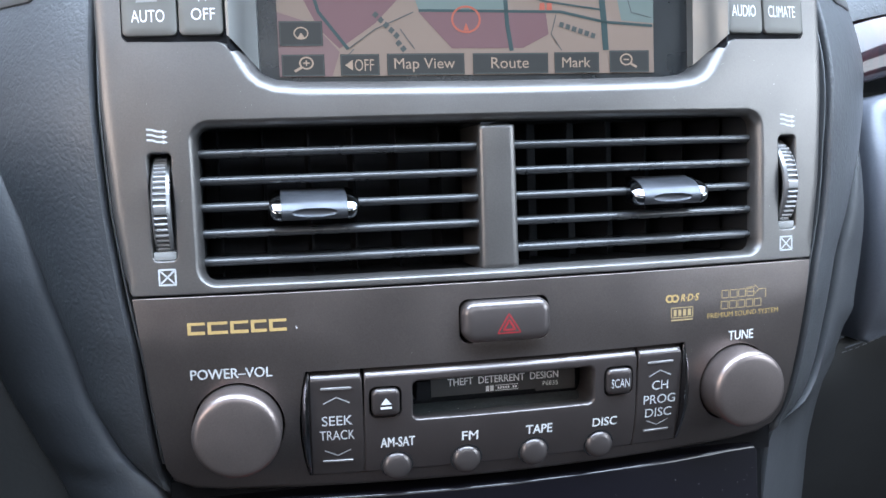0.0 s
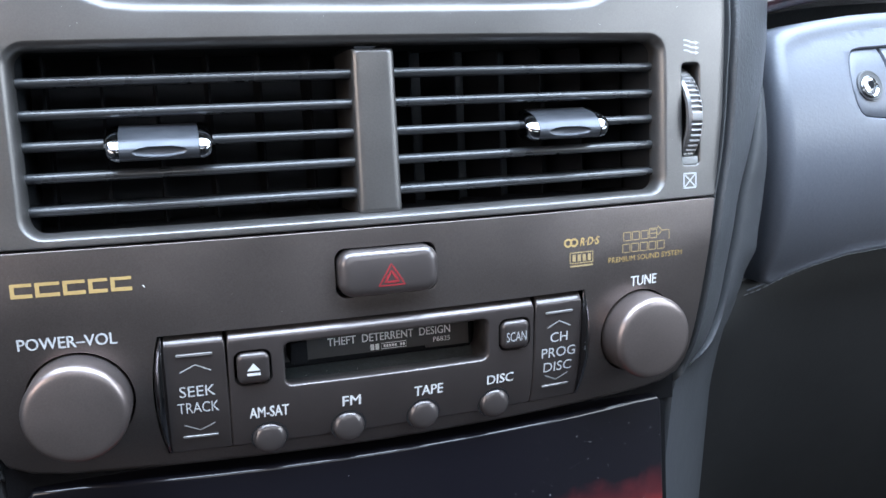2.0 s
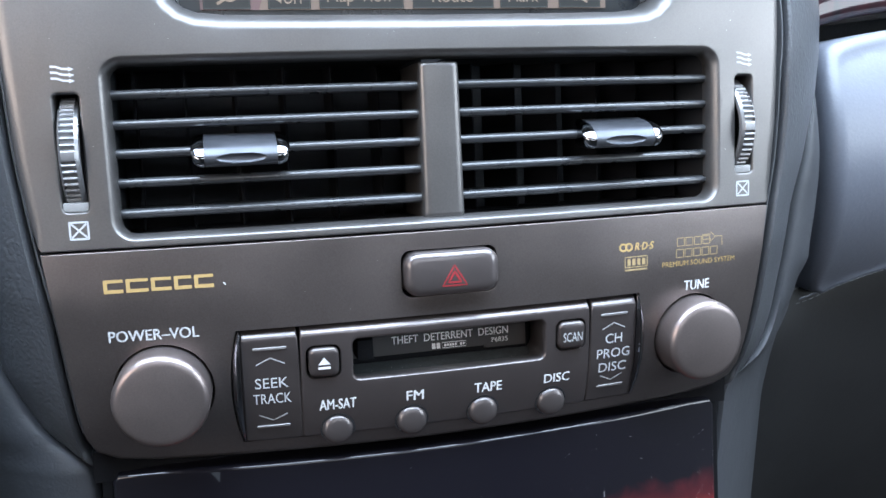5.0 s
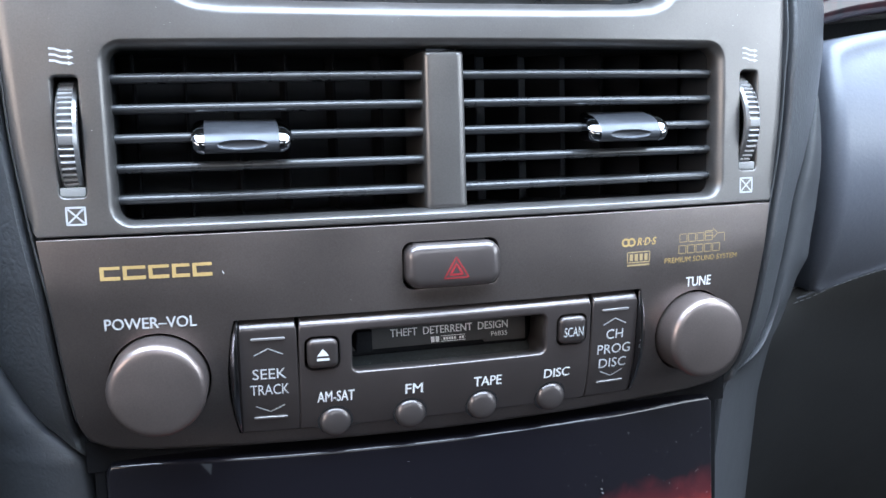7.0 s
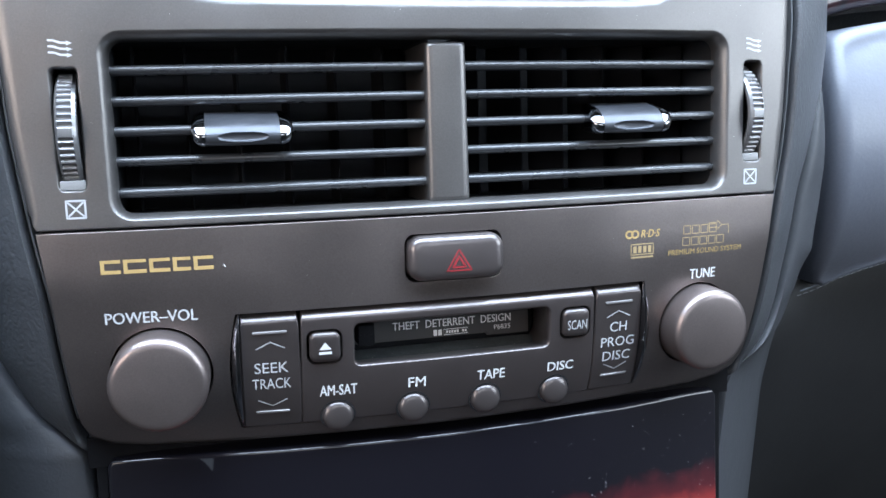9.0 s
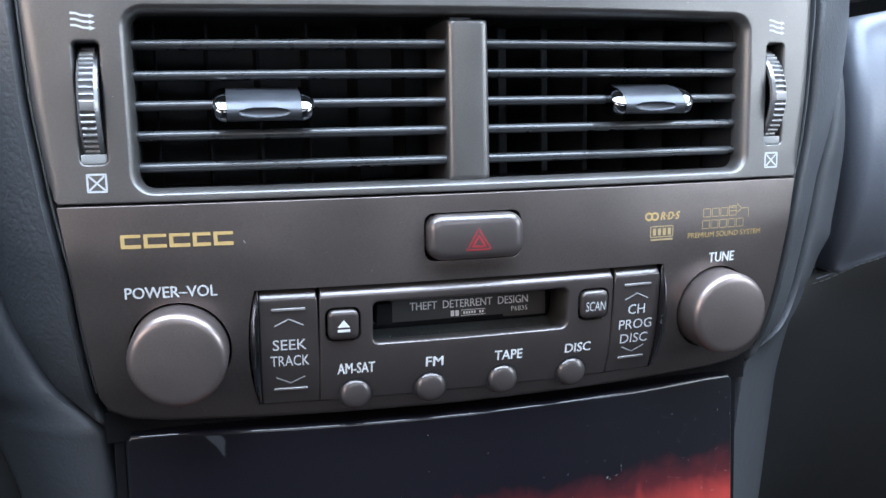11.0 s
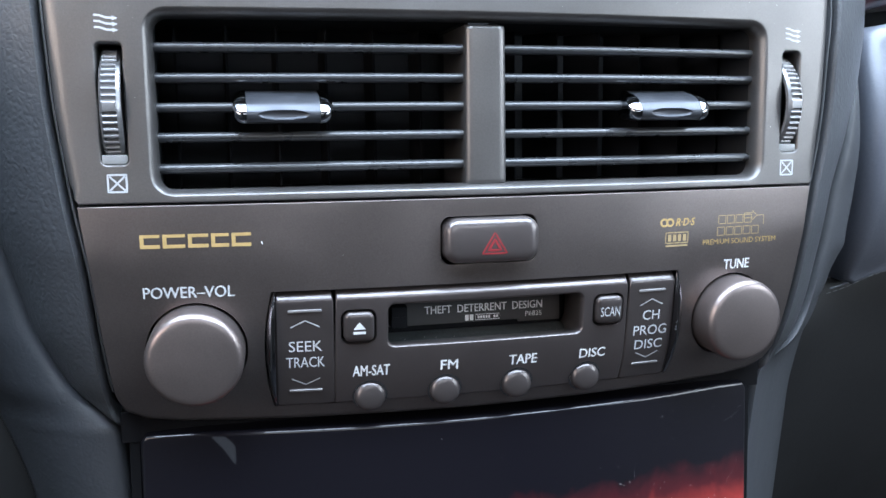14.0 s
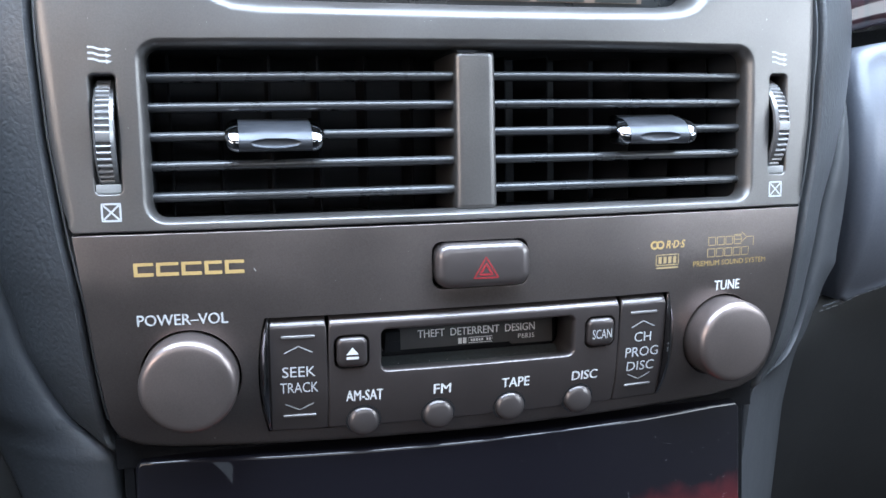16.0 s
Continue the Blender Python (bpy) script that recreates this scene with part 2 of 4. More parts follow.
def circle(cx, cz, r, n=48):
    return lambda d=0.0: [(cx + (r - d) * math.cos(2 * math.pi * k / n), cz + (r - d) * math.sin(2 * math.pi * k / n)) for k in range(n)]


def dense(pts, step, closed=True):
    out = []
    for i in range(len(pts) if closed else len(pts) - 1):
        a, b = Vector(pts[i]), Vector(pts[(i + 1) % len(pts)])
        k = max(1, int((b - a).length / step))
        out += [tuple(a.lerp(b, j / k)) for j in range(k)]
    return out if closed else out + [tuple(pts[-1])]


def normals(pts):
    """Outward normals of an anticlockwise loop of (x, z)."""
    out = []
    for i in range(len(pts)):
        a, b = Vector(pts[i - 1]), Vector(pts[(i + 1) % len(pts)])
        t = (b - a).normalized()
        out.append((t.y, -t.x))
    return out


def inside(x, z, pts):
    hit = False
    for i in range(len(pts)):
        (x1, z1), (x2, z2) = pts[i - 1], pts[i]
        if (z1 > z) != (z2 > z) and x < (x2 - x1) * (z - z1) / (z2 - z1) + x1:
            hit = not hit
    return hit


def ring(bm, loops, closed=True):
    """Joins loops of equal length, given as vertices, with quads."""
    for a, b in zip(loops, loops[1:]):
        n = len(a)
        for i in range(n if closed else n - 1):
            j = (i + 1) % n
            bm.faces.new((a[i], a[j], b[j], b[i]))


def verts(bm, pts):
    return [bm.verts.new(p) for p in pts]


def cap(bm, loop):
    mid = bm.verts.new(sum((v.co for v in loop), Vector()) / len(loop))
    for i in range(len(loop)):
        bm.faces.new((loop[i], loop[(i + 1) % len(loop)], mid))
    return mid


def plate(outer, rim, holes, grid, fn=surf):
    """A curved face with holes. outer: flush loop; rim: (outward, back) steps, each times the vertex's own width;
    outer is a list of (x, z, width). holes: (loop function of the inset, steps of (inset, back))."""
    bm = bmesh.new()
    flat, loops = [(x, z) for x, z, _ in outer], []
    for f, _ in holes:
        loops.append(f(0.0))
    pts, edges = [], []
    for lp in [flat] + loops:
        s = len(pts)
        pts += lp
        edges += [(s + i, s + (i + 1) % len(lp)) for i in range(len(lp))]
    count = len(pts)
    xs, zs = [p[0] for p in flat], [p[1] for p in flat]
    x = min(xs) + grid / 2
    while x < max(xs):
        z = min(zs) + grid / 2
        while z < max(zs):
            near = min((p[0] - x) ** 2 + (p[1] - z) ** 2 for p in pts[:count])
            if near > (grid * 0.45) ** 2 and inside(x, z, flat) and not any(inside(x, z, lp) for lp in loops):
                pts.append((x, z))
            z += grid
        x += grid
    v2, _, tris, orig, _, _ = delaunay_2d_cdt([Vector(p) for p in pts], edges, [], 0, 1e-5)
    where = {}
    for i, o in enumerate(orig):
        for k in o:
            where[k] = i
    made = [bm.verts.new((p.x, fn(p.x, p.y), p.y)) for p in v2]
    for t in tris:
        c = sum((v2[i] for i in t), Vector((0, 0))) / 3
        if inside(c.x, c.y, flat) and not any(inside(c.x, c.y, lp) for lp in loops):
            bm.faces.new([made[i] for i in t])
    first = [made[where[i]] for i in range(len(flat))]
    nn, ring_loops = normals(flat), [first]
    for d, back in rim:
        ring_loops.append(verts(bm, [(p[0] + q[0] * d * w, fn(*p) + back * (w if back < 8 else 1), p[1] + q[1] * d * w) for p, q, w in zip(flat, nn, [o[2] for o in outer])]))
    ring(bm, ring_loops)
    s = len(flat)
    for (f, prof), lp in zip(holes, loops):
        ring_loops = [[made[where[s + i]] for i in range(len(lp))]]
        s += len(lp)
        for d, back in prof:
            ring_loops.append(verts(bm, [(p[0], fn(*q) + back, p[1]) for p, q in zip(f(d), lp)]))
        ring(bm, ring_loops)
    for v in [v for v in bm.verts if not v.link_faces]:
        bm.verts.remove(v)
    return bm


def button(f, prof, dome=0.0, fn=surf, rings=4, bm=None):
    """A key: loops of (inset, forward) from its root to its brow, closed by a gently domed face."""
    bm = bm or bmesh.new()
    base = f(0.0)
    cx, cz = sum(p[0] for p in base) / len(base), sum(p[1] for p in base) / len(base)
    loops = [verts(bm, [(x, fn(x, z) - fwd, z) for x, z in f(d)]) for d, fwd in prof]
    d, fwd = prof[-1]
    top = f(d)
    for k in range(1, rings):
        s = 1 - k / rings
        loops.append(verts(bm, [(cx + (x - cx) * s, fn(cx + (x - cx) * s, cz + (z - cz) * s) - fwd - dome * (1 - s * s), cz + (z - cz) * s) for x, z in top]))
    ring(bm, loops)
    mid = cap(bm, loops[-1])
    mid.co = (cx, fn(cx, cz) - fwd - dome, cz)
    return bm


def slab(bm, x0, x1, y0, y1, z0, z1, r=0.0):
    """A box, its edges bevelled by r."""
    m = Matrix.Translation(((x0 + x1) / 2, (y0 + y1) / 2, (z0 + z1) / 2)) @ Matrix.Diagonal((x1 - x0, y1 - y0, z1 - z0, 1))
    made = bmesh.ops.create_cube(bm, size=1, matrix=m)["verts"]
    if r:
        edges = list({e for v in made for e in v.link_edges})
        bmesh.ops.bevel(bm, geom=edges, offset=r, segments=2, affect="EDGES", profile=0.6)
    return bm


def on_face(x, z, lift, fn=surf):
    return (x, fn(x, z) - lift, z)


def ribbon(bm, pts, width, lift=0.12, fn=surf, closed=False, step=1.0):
    """A printed line of a given width along points (x, z) on the face."""
    pts = [Vector(p) for p in (dense(pts, step, closed))]
    n = len(pts)
    left, right = [], []
    for i in range(n):
        a = pts[i - 1] if (i or closed) else pts[i]
        b = pts[(i + 1) % n] if (i < n - 1 or closed) else pts[i]
        t = (b - a).normalized() if (b - a).length > 1e-9 else Vector((1, 0))
        q = Vector((-t.y, t.x)) * width / 2
        left.append(pts[i] + q), right.append(pts[i] - q)
    L, R = verts(bm, [on_face(*p, lift, fn) for p in left]), verts(bm, [on_face(*p, lift, fn) for p in right])
    for i in range(n if closed else n - 1):
        j = (i + 1) % n
        bm.faces.new((L[i], L[j], R[j], R[i]))
    return bm


def poly(bm, pts, lift=0.12, fn=surf):
    bm.faces.new(verts(bm, [on_face(x, z, lift, fn) for x, z in pts]))
    return bm


def lettering(text, x0, x1, z0, z1, parent, material, fn=surf, lift=0.12, name="lettering", slant=0.0, bold=0.0):
    """Printed words that fill the box x0..x1, z0..z1 of the face."""
    cu = bpy.data.curves.new("words", "FONT")
    cu.body, cu.size, cu.resolution_u, cu.shear = text, 1.0, 3, slant
    ob = bpy.data.objects.new("words", cu)
    me = bpy.data.meshes.new_from_object(ob)
    bm = bmesh.new()
    bm.from_mesh(me)
    bpy.data.objects.remove(ob), bpy.data.curves.remove(cu), bpy.data.meshes.remove(me)
    xs, ys = [v.co.x for v in bm.verts], [v.co.y for v in bm.verts]
    ax, ay = (x1 - x0) / (max(xs) - min(xs)), (z1 - z0) / (max(ys) - min(ys))
    mx, my, count = min(xs), min(ys), len(bm.faces)
    for v in bm.verts:
        x, z = x0 + (v.co.x - mx) * ax, z0 + (v.co.y - my) * ay
        v.co = on_face(x, z, lift, fn)
    if bold:
        for k in (-1, 1):
            twin = bmesh.ops.duplicate(bm, geom=list(bm.faces)[:count])["geom"]
            for v in [g for g in twin if isinstance(g, bmesh.types.BMVert)]:
                v.co += Vector((k * bold, -0.004 * (k + 2), 0.5 * k * bold))
    return part(name, bm, material, parent, smooth=False, recalc=False)


def specks(count, place, parent, size=(0.06, 0.22)):
    """Settled dust: tiny flakes at random places."""
    bm = bmesh.new()
    for _ in range(count):
        c = Vector(place())
        s = random.uniform(*size) * random.choice((0.6, 0.8, 1.0, 1.0, 1.7))
        g = random.uniform(0, math.pi)
        q = [Vector((math.cos(g + k * math.pi / 2) * s * random.uniform(0.6, 1), -0.08 - random.uniform(0, 0.05), math.sin(g + k * math.pi / 2) * s * random.uniform(0.6, 1))) for k in range(4)]
        bm.faces.new(verts(bm, [c + p for p in q]))
    return part("dust", bm, DUST, parent, "pale specks of settled dust", smooth=False, kind="stuff", recalc=False)


# ---------------------------------------------------------------- the car's cabin
def opening_wall(axis, at, u0, u1, v0, v1, hole, thick):
    """A wall across x or y at a place, with a window opening cut through it. World metres."""
    bm = bmesh.new()
    a0, a1, b0, b1 = hole
    for p, q, r, s in ((u0, u1, v0, b0), (u0, u1, b1, v1), (u0, a0, b0, b1), (a1, u1, b0, b1)):
        if axis == "x":
            slab(bm, at, at + thick, p, q, r, s)
        else:
            slab(bm, p, q, at, at + thick, r, s)
    return bm


bm = opening_wall("x", -0.82, -1.6, 1.0, 0.25, 1.46, (-1.05, -0.05, 0.98, 1.35), 0.04)
# narrow slit added far back, so that the sky glints in the lid
for p, q, r, u in ((-2.3, -1.6, 0.25, 1.13), (-2.3, -1.6, 1.21, 1.46), (-2.3, -2.22, 1.13, 1.21), (-1.75, -1.6, 1.13, 1.21)):
    slab(bm, -0.82, -0.78, p, q, r, u)
structure("wall_driver_side", bm, LINING, "grey lined car side with a window opening and an added slit", "car side")
structure("wall_passenger_side", opening_wall("x", 0.78, -2.3, 1.0, 0.25, 1.46, (-1.05, -0.05, 0.98, 1.35), 0.04), LINING, "grey lined car side with a window opening", "car side")
bm = bmesh.new()
slab(bm, -0.78, 0.78, -2.30, -2.26, 0.25, 1.46)
structure("wall_rear", bm, LINING, "grey lined rear of the cabin", "car rear")
bm = bmesh.new()
slab(bm, -0.78, 0.78, 0.96, 1.0, 0.25, 1.05)
structure("wall_front", bm, CARPET, "dark bulkhead behind the dashboard", "bulkhead")
bm = bmesh.new()
slab(bm, -0.82, 0.82, -2.3, 1.0, 0.20, 0.25)
structure("floor", bm, CARPET, "dark carpeted car floor", "floor")
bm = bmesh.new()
# the gap between these slabs is cut for the added overhead lamp
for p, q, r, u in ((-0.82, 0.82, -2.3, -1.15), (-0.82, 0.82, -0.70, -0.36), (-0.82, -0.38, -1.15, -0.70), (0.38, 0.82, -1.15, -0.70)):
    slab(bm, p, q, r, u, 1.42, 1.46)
structure("ceiling", bm, LINING, "grey cloth headlining of the car with an opening cut for the fill", "ceiling")


# ---------------------------------------------------------------- pads beside the console
EDGE = [(-84, 118), (-79, 121.5), (-74.5, 122.5), (-68, 123.6), (-50, 125.2), (-26.7, 126.8), (-5, 130.4), (25, 134.0), (60, 135.8), (95, 136.3), (140, 136.3), (200, 136)]
# where each pad's face ends, as z and x, and how deep that border lies
BORDER = {1: [(-88, 121.6), (-84, 122), (-81, 124.5), (-78.4, 129), (-75, 138.5), (-70, 145.5), (-62.7, 151), (-53.5, 155), (-46.5, 157), (-30, 161), (-8.5, 165), (7.3, 170), (22.5, 174), (44, 180.2), (64.5, 188), (79, 195.5), (110, 207), (150, 209), (200, 217)],
          -1: [(-88, 121.6), (-84, 122), (-82, 123.4), (-78, 127.6), (-73.3, 135), (-68, 139.7), (-60, 144.4), (-49, 150), (-27, 156), (-18, 158.8), (-8, 162), (17.7, 168.3), (32.5, 173.3), (44, 177), (64.5, 184.4), (79, 191.2), (110, 204), (150, 208), (200, 216)]}
DEPTH = [(-84, 32), (-80, 36), (-72, 40), (-62, 43), (-42, 45), (-18, 45.2), (13, 45.6), (38, 48.5), (55, 54), (70, 62), (90, 78), (110, 98), (150, 140), (200, 185)]


def along(rows, z):
    return [float(np.interp(z, [r[0] for r in rows], [r[k] for r in rows])) for k in range(1, len(rows[0]))]


def smooth_along(rows, z, reach=5):
    """As along(), its corners rounded."""
    return [sum(along(rows, z + d * reach)[k] for d in (-1, -0.5, 0, 0.5, 1)) / 5 for k in range(len(rows[0]) - 1)]


def pad_edges(s, z):
    """The inner edge and the outer border of a pad at the height z, each as x and y."""
    xi = smooth_along(EDGE, z)[0] + (float(np.interp(z, [-84, -50, -5, 10, 42, 72, 110], [1, 2.6, 3.2, 4.4, 4.6, 7.0, 8.5])) if s > 0 else 0.6)
    xo, yo = smooth_along(BORDER[s], z, 2.5)[0] + 1.5, smooth_along(DEPTH, z)[0] + float(np.interp(z, [0, 25, 42], [3.0, 1.2, 0.5]))
    return xi, surf(xi, max(z, -74)) + 3.5 + 0.004 * max(0.0, z - 45) ** 2, max(xo, xi + 2.4), yo


def pad_y(s, x, z):
    xi, yi, xo, yo = pad_edges(s, z)
    u = min(max((abs(x) - xi - 1.6) / (xo - xi - 1.6), 0.0), 1.0)
    return yi + (yo - yi) * (0.55 * u + 0.45 * u * u)


def pad(s, label):
    """The grained pad that fills the space between the console and the dashboard, on the side s."""
    p = thing("dashboard_pad", (s * 150, 30, -80), label, "dashboard pad", "pads beside the console")
    bm = bmesh.new()
    loops = []
    for k in range(101):
        z = -87 + 2 * k
        xi, yi, xo, yo = pad_edges(s, z)
        yi, yo = yi + max(0.0, -78 - z) * 1.5, yo + max(0.0, -76 - z) * 1.5
        row = [(xi, yi + 14), (xi, yi + 2.2), (xi + 0.25, yi + 1.1), (xi + 0.7, yi + 0.4), (xi + 1.6, yi)]
        row += [(xi + 1.6 + (xo - xi - 1.6) * u, pad_y(s, xi + 1.6 + (xo - xi - 1.6) * u, z) + max(0.0, -78 - z) * 1.5) for u in [j / 12 for j in range(1, 13)]]
        row += [(xo + 0.8, yo + 1.2), (xo + 1.2, yo + 3), (xo + 2, yo + 14), (xo + 4, yo + 45)]
        loops.append(verts(bm, [(s * x, y, z) for x, y in row]))
    ring(bm, loops, closed=False)
    part("pad_skin", bm, PAD, p)
    # black seal in the joint beside the console
    bm = bmesh.new()
    loops = []
    for k in range(60):
        z = -68 + 4 * k
        xi, yi, _, _ = pad_edges(s, z)
        sec = ((-5.0, 6.5), (-2.0, 6.2), (-1.75, 2.6), (-1.4, 2.0), (-0.9, 2.0), (-0.55, 2.6), (-0.3, 7.0), (1.0, 8.0))
        loops.append(verts(bm, [(s * (xi + x), yi + y, z) for x, y in sec]))
    ring(bm, loops, closed=False)
    part("joint_seal", bm, BLACK, p, "black seal in the joint beside the console")
    f = rrect(min(s * 157.6, s * 186), max(s * 157.6, s * 186), 100.4, 113, 6)
    part("trim_tip", button(f, [(0, -2), (0, 0.4), (0.3, 0.9), (1.0, 1.2)], 0.2, lambda x, z: pad_y(s, x, z)), TAUPE, p, "taupe trim tip let into the pad")
    return p


pad(-1, "slate grained leather pad beside the driver's side of the console")
pad(1, "slate grained leather pad beside the passenger's side of the console")

# where each flank ends on its outer side, as z and x
OUTER = {1: [(-240, 174), (-170, 182), (-110, 188.5), (-90, 193.8), (-80, 197.5), (-70, 201.2), (-60, 202.5), (-50, 194.5), (-42, 185.8), (-32, 183.4), (-12.6, 187), (6, 187.6), (18, 187.2), (29, 186.4), (41.5, 185.2), (47, 183)],
         -1: [(-240, 150), (-114.6, 156.6), (-99, 161.7), (-87, 167), (-73, 173.6), (-58, 182), (-20, 200), (30, 222), (38, 216), (47, 182)]}


def console_side(s, label, material):
    """The soft flank that sweeps from the dashboard down along the console; its inner edge is a rounded crest."""
    c = thing("console_flank", (s * 130, 40, -240), label, "console side", "flanks of the console")
    bm = bmesh.new()
    loops = []
    for k in range(144):
        z = -240 + 2 * k
        xi, yi = smooth_along(BORDER[s], z, 2.5)[0], smooth_along(DEPTH, max(z, -84))[0] + float(np.interp(z, [0, 25, 44], [-1.5, 0.6, 3.0]))
        if z < -84:
            xi = float(np.interp(z, [-240, -124, -112, -95, -84], [112.5, 117.4, 118.4, 120.6, 122] if s > 0 else [118.7, 119.8, 120.2, 121.2, 122]))
        w = max(smooth_along(OUTER[s], z)[0] - xi - 3.4, 2.0)
        back = (0.5 if s > 0 else 0.64) * w
        low = float(np.interp(z, [-60, -32], [1, 0])) if s > 0 else 0.0
        back += (float(np.interp(z, [-80, -60, -50, -42, -32], [95, 90, 76, 62, 52])) - yi - back) * min(1.0, 3 * low)
        row = [(-0.6, 30), (-0.6, 7), (-0.3, 4.4), (0.3, 2.4), (1.3, 0.9), (2.6, 0.15)]
        row += [(2.6 + (w - 2.6) * u, back * u ** (1.7 - 0.58 * low)) for u in (0.1, 0.2, 0.3, 0.4, 0.55, 0.7, 0.85, 1.0)]
        row += [(w + 1.5, back + 1.4), (w + 2.8, back + 4), (w + 3.4, back + 14), (w + 3.4, max(75, back + 30)), (w + 3.4, 130)]
        loops.append(verts(bm, [(s * (xi + x), yi + y, z) for x, y in row]))
    ring(bm, loops, closed=False)
    part("flank_skin", bm, material, c)
    # black strip that fills the joint beside the lid
    bm = bmesh.new()
    loops = []
    for k in range(27):
        z = -240 + 6 * k
        y = 25.6 - 0.1 * (-84 - z)
        e = float(np.interp(z, [-200, -140, -86], [109.0, 111.6, 114.2])) if s > 0 else 115.8
        loops.append(verts(bm, [(s * (e + x), y + d, z) for x, d in ((0, 14), (0, 2.5), (0.4, 2.1), (3.2, 2.1), (3.6, 2.5), (3.6, 14))]))
    ring(bm, loops, closed=False)
    part("edge_strip", bm, JOINT_SHADE, c, "black strip beside the wooden lid")
    return c


console_side(-1, "dark slate flank sweeping down the driver's side", SIDE)
console_side(1, "slate soft plastic flank sweeping down the passenger's side", SIDE)


# ---------------------------------------------------------------- upper console panel with the vents
vents = thing("air_vent_panel", (0, 10, -4), "taupe metallic console panel with two slatted air vents", "vent panel")


def mirrored(right):
    """An anticlockwise loop from its right half, given from the bottom up, as (x, z, width)."""
    return right + [(-x, z, w) for x, z, w in reversed(right)]


def rim_loop(rows, step):
    out = []
    for i in range(len(rows)):
        a, b = rows[i], rows[(i + 1) % len(rows)]
        k = max(1, int(math.hypot(b[0] - a[0], b[1] - a[1]) / step))
        out += [tuple(a[c] + (b[c] - a[c]) * j / k for c in range(3)) for j in range(k)]
    return out


upper = rim_loop(mirrored([(127.0, -3.9, 0.1), (127.1, -3.2, 0.25), (125.9, -1.4, 0.6), (124.8, 1.5, 0.95), (127.3, 25, 1.0), (129.0, 60, 1.0), (129.5, 95, 1.0), (129.0, 172, 1.0), (123, 176, 1.0)]), 4)


def screen_hole(d=0.0):
    """The opening for the display and its keys, whose foot dips between the keys."""
    half = [(0, 60.4), (40, 60.7), (68, 61.2), (77, 62.2), (82.5, 64.4), (86.2, 67.6), (88.6, 71.4), (90.4, 75.4), (92.4, 78.6), (95, 80.0), (110, 80.2), (124.2, 80.6), (125.6, 82.4), (125.6, 120), (125.6, 165), (60, 166), (0, 166)]
    lip = [1, 1, 1, 1, 1, 1, 1, 0.9, 0.5, 0.12, 0.1, 0.1, 0.1, 0.1, 0.1, 0.1, 0.1]
    rows = [(x, z, w) for (x, z), w in zip(half, lip)] + [(-x, z, w) for (x, z), w in list(zip(half, lip))[-2:0:-1]]
    rows = rim_loop(rows, 3)
    pts = [(r[0], r[1]) for r in rows]
    return [(p[0] - q[0] * d * r[2], p[1] - q[1] * d * r[2]) for p, q, r in zip(pts, normals(pts), rows)]


LIP = [(0.5, 0.12), (1.1, 0.5), (1.8, 1.2), (2.4, 2.2), (2.75, 3.4), (2.9, 5), (3.0, 7.2)]
vent_hole = rrect(-106.2, 106.2, -2.6, 54.4, 7.2)


def vent_lip(d=0.0):
    """The vent opening: its lip is narrower along the foot."""
    return [(x, z - (0.35 * d * (0 if z > 20 else 1))) for x, z in vent_hole(d)]


left_window, right_window = rrect(-120.2, -111.2, 6.8, 44.2, 2.2), rrect(112.2, 121.2, 6.8, 44.2, 2.2)
WINDOW = [(0.3, 0.12), (0.7, 0.6), (0.8, 2), (0.8, 16)]
bm = plate(upper, [(1.2, 0.10), (2.4, 0.38), (3.5, 0.85), (4.3, 1.45), (4.8, 2.2), (5.0, 3.2), (5.0, 18)],
           [(vent_lip, LIP), (left_window, WINDOW), (right_window, WINDOW), (screen_hole, [(0.9, 0.15), (2.1, 0.7), (3.4, 1.8), (4.6, 3.5), (5.4, 5.6), (5.9, 9), (6, 24)])], 5)
part("bezel", bm, TAUPE, vents, "taupe metallic painted plastic bezel", even=True)


def vent_front(x):
    return 0.00053 * x * x + 5.5


# dark air ducts behind the slats, each a box open to the front
for s in (-1, 1):
    bm = bmesh.new()
    box = [(5.0, -1.9), (104.2, -1.9), (104.2, 52.4), (5.0, 52.4)]
    front, back = verts(bm, [(s * x, 6.5 if x < 50 else 12.6, z) for x, z in box]), verts(bm, [(s * x, 47, z) for x, z in box])
    ring(bm, [front, back])
    bm.faces.new(back)
    part("air_duct", bm, DUCT, vents, "black plastic duct", smooth=False)

# mullion
bm = bmesh.new()
section = [(-7.1, 30), (-7.1, 2.4), (-6.9, 1.4), (-6.4, 0.7), (-5.6, 0.25), (-4.2, 0), (0, -0.1), (4.2, 0), (5.6, 0.25), (6.4, 0.7), (6.9, 1.4), (7.1, 2.4), (7.1, 30)]
loops = []
for z, back in ((-1.2, 3.6), (-0.4, 2.7), (0.6, 2.35), (10, 2.3), (25, 2.3), (40, 2.3), (48.6, 2.35), (49.6, 2.6), (50.2, 3.4), (50.4, 12)):
    loops.append(verts(bm, [(x * (1 - 0.0008 * z), back + y, z) for x, y in section]))
ring(bm, loops, closed=False)
part("mullion", bm, TAUPE, vents, even=True)

SLAT_Z = [6.1, 15.8, 25.0, 34.1, 43.4]


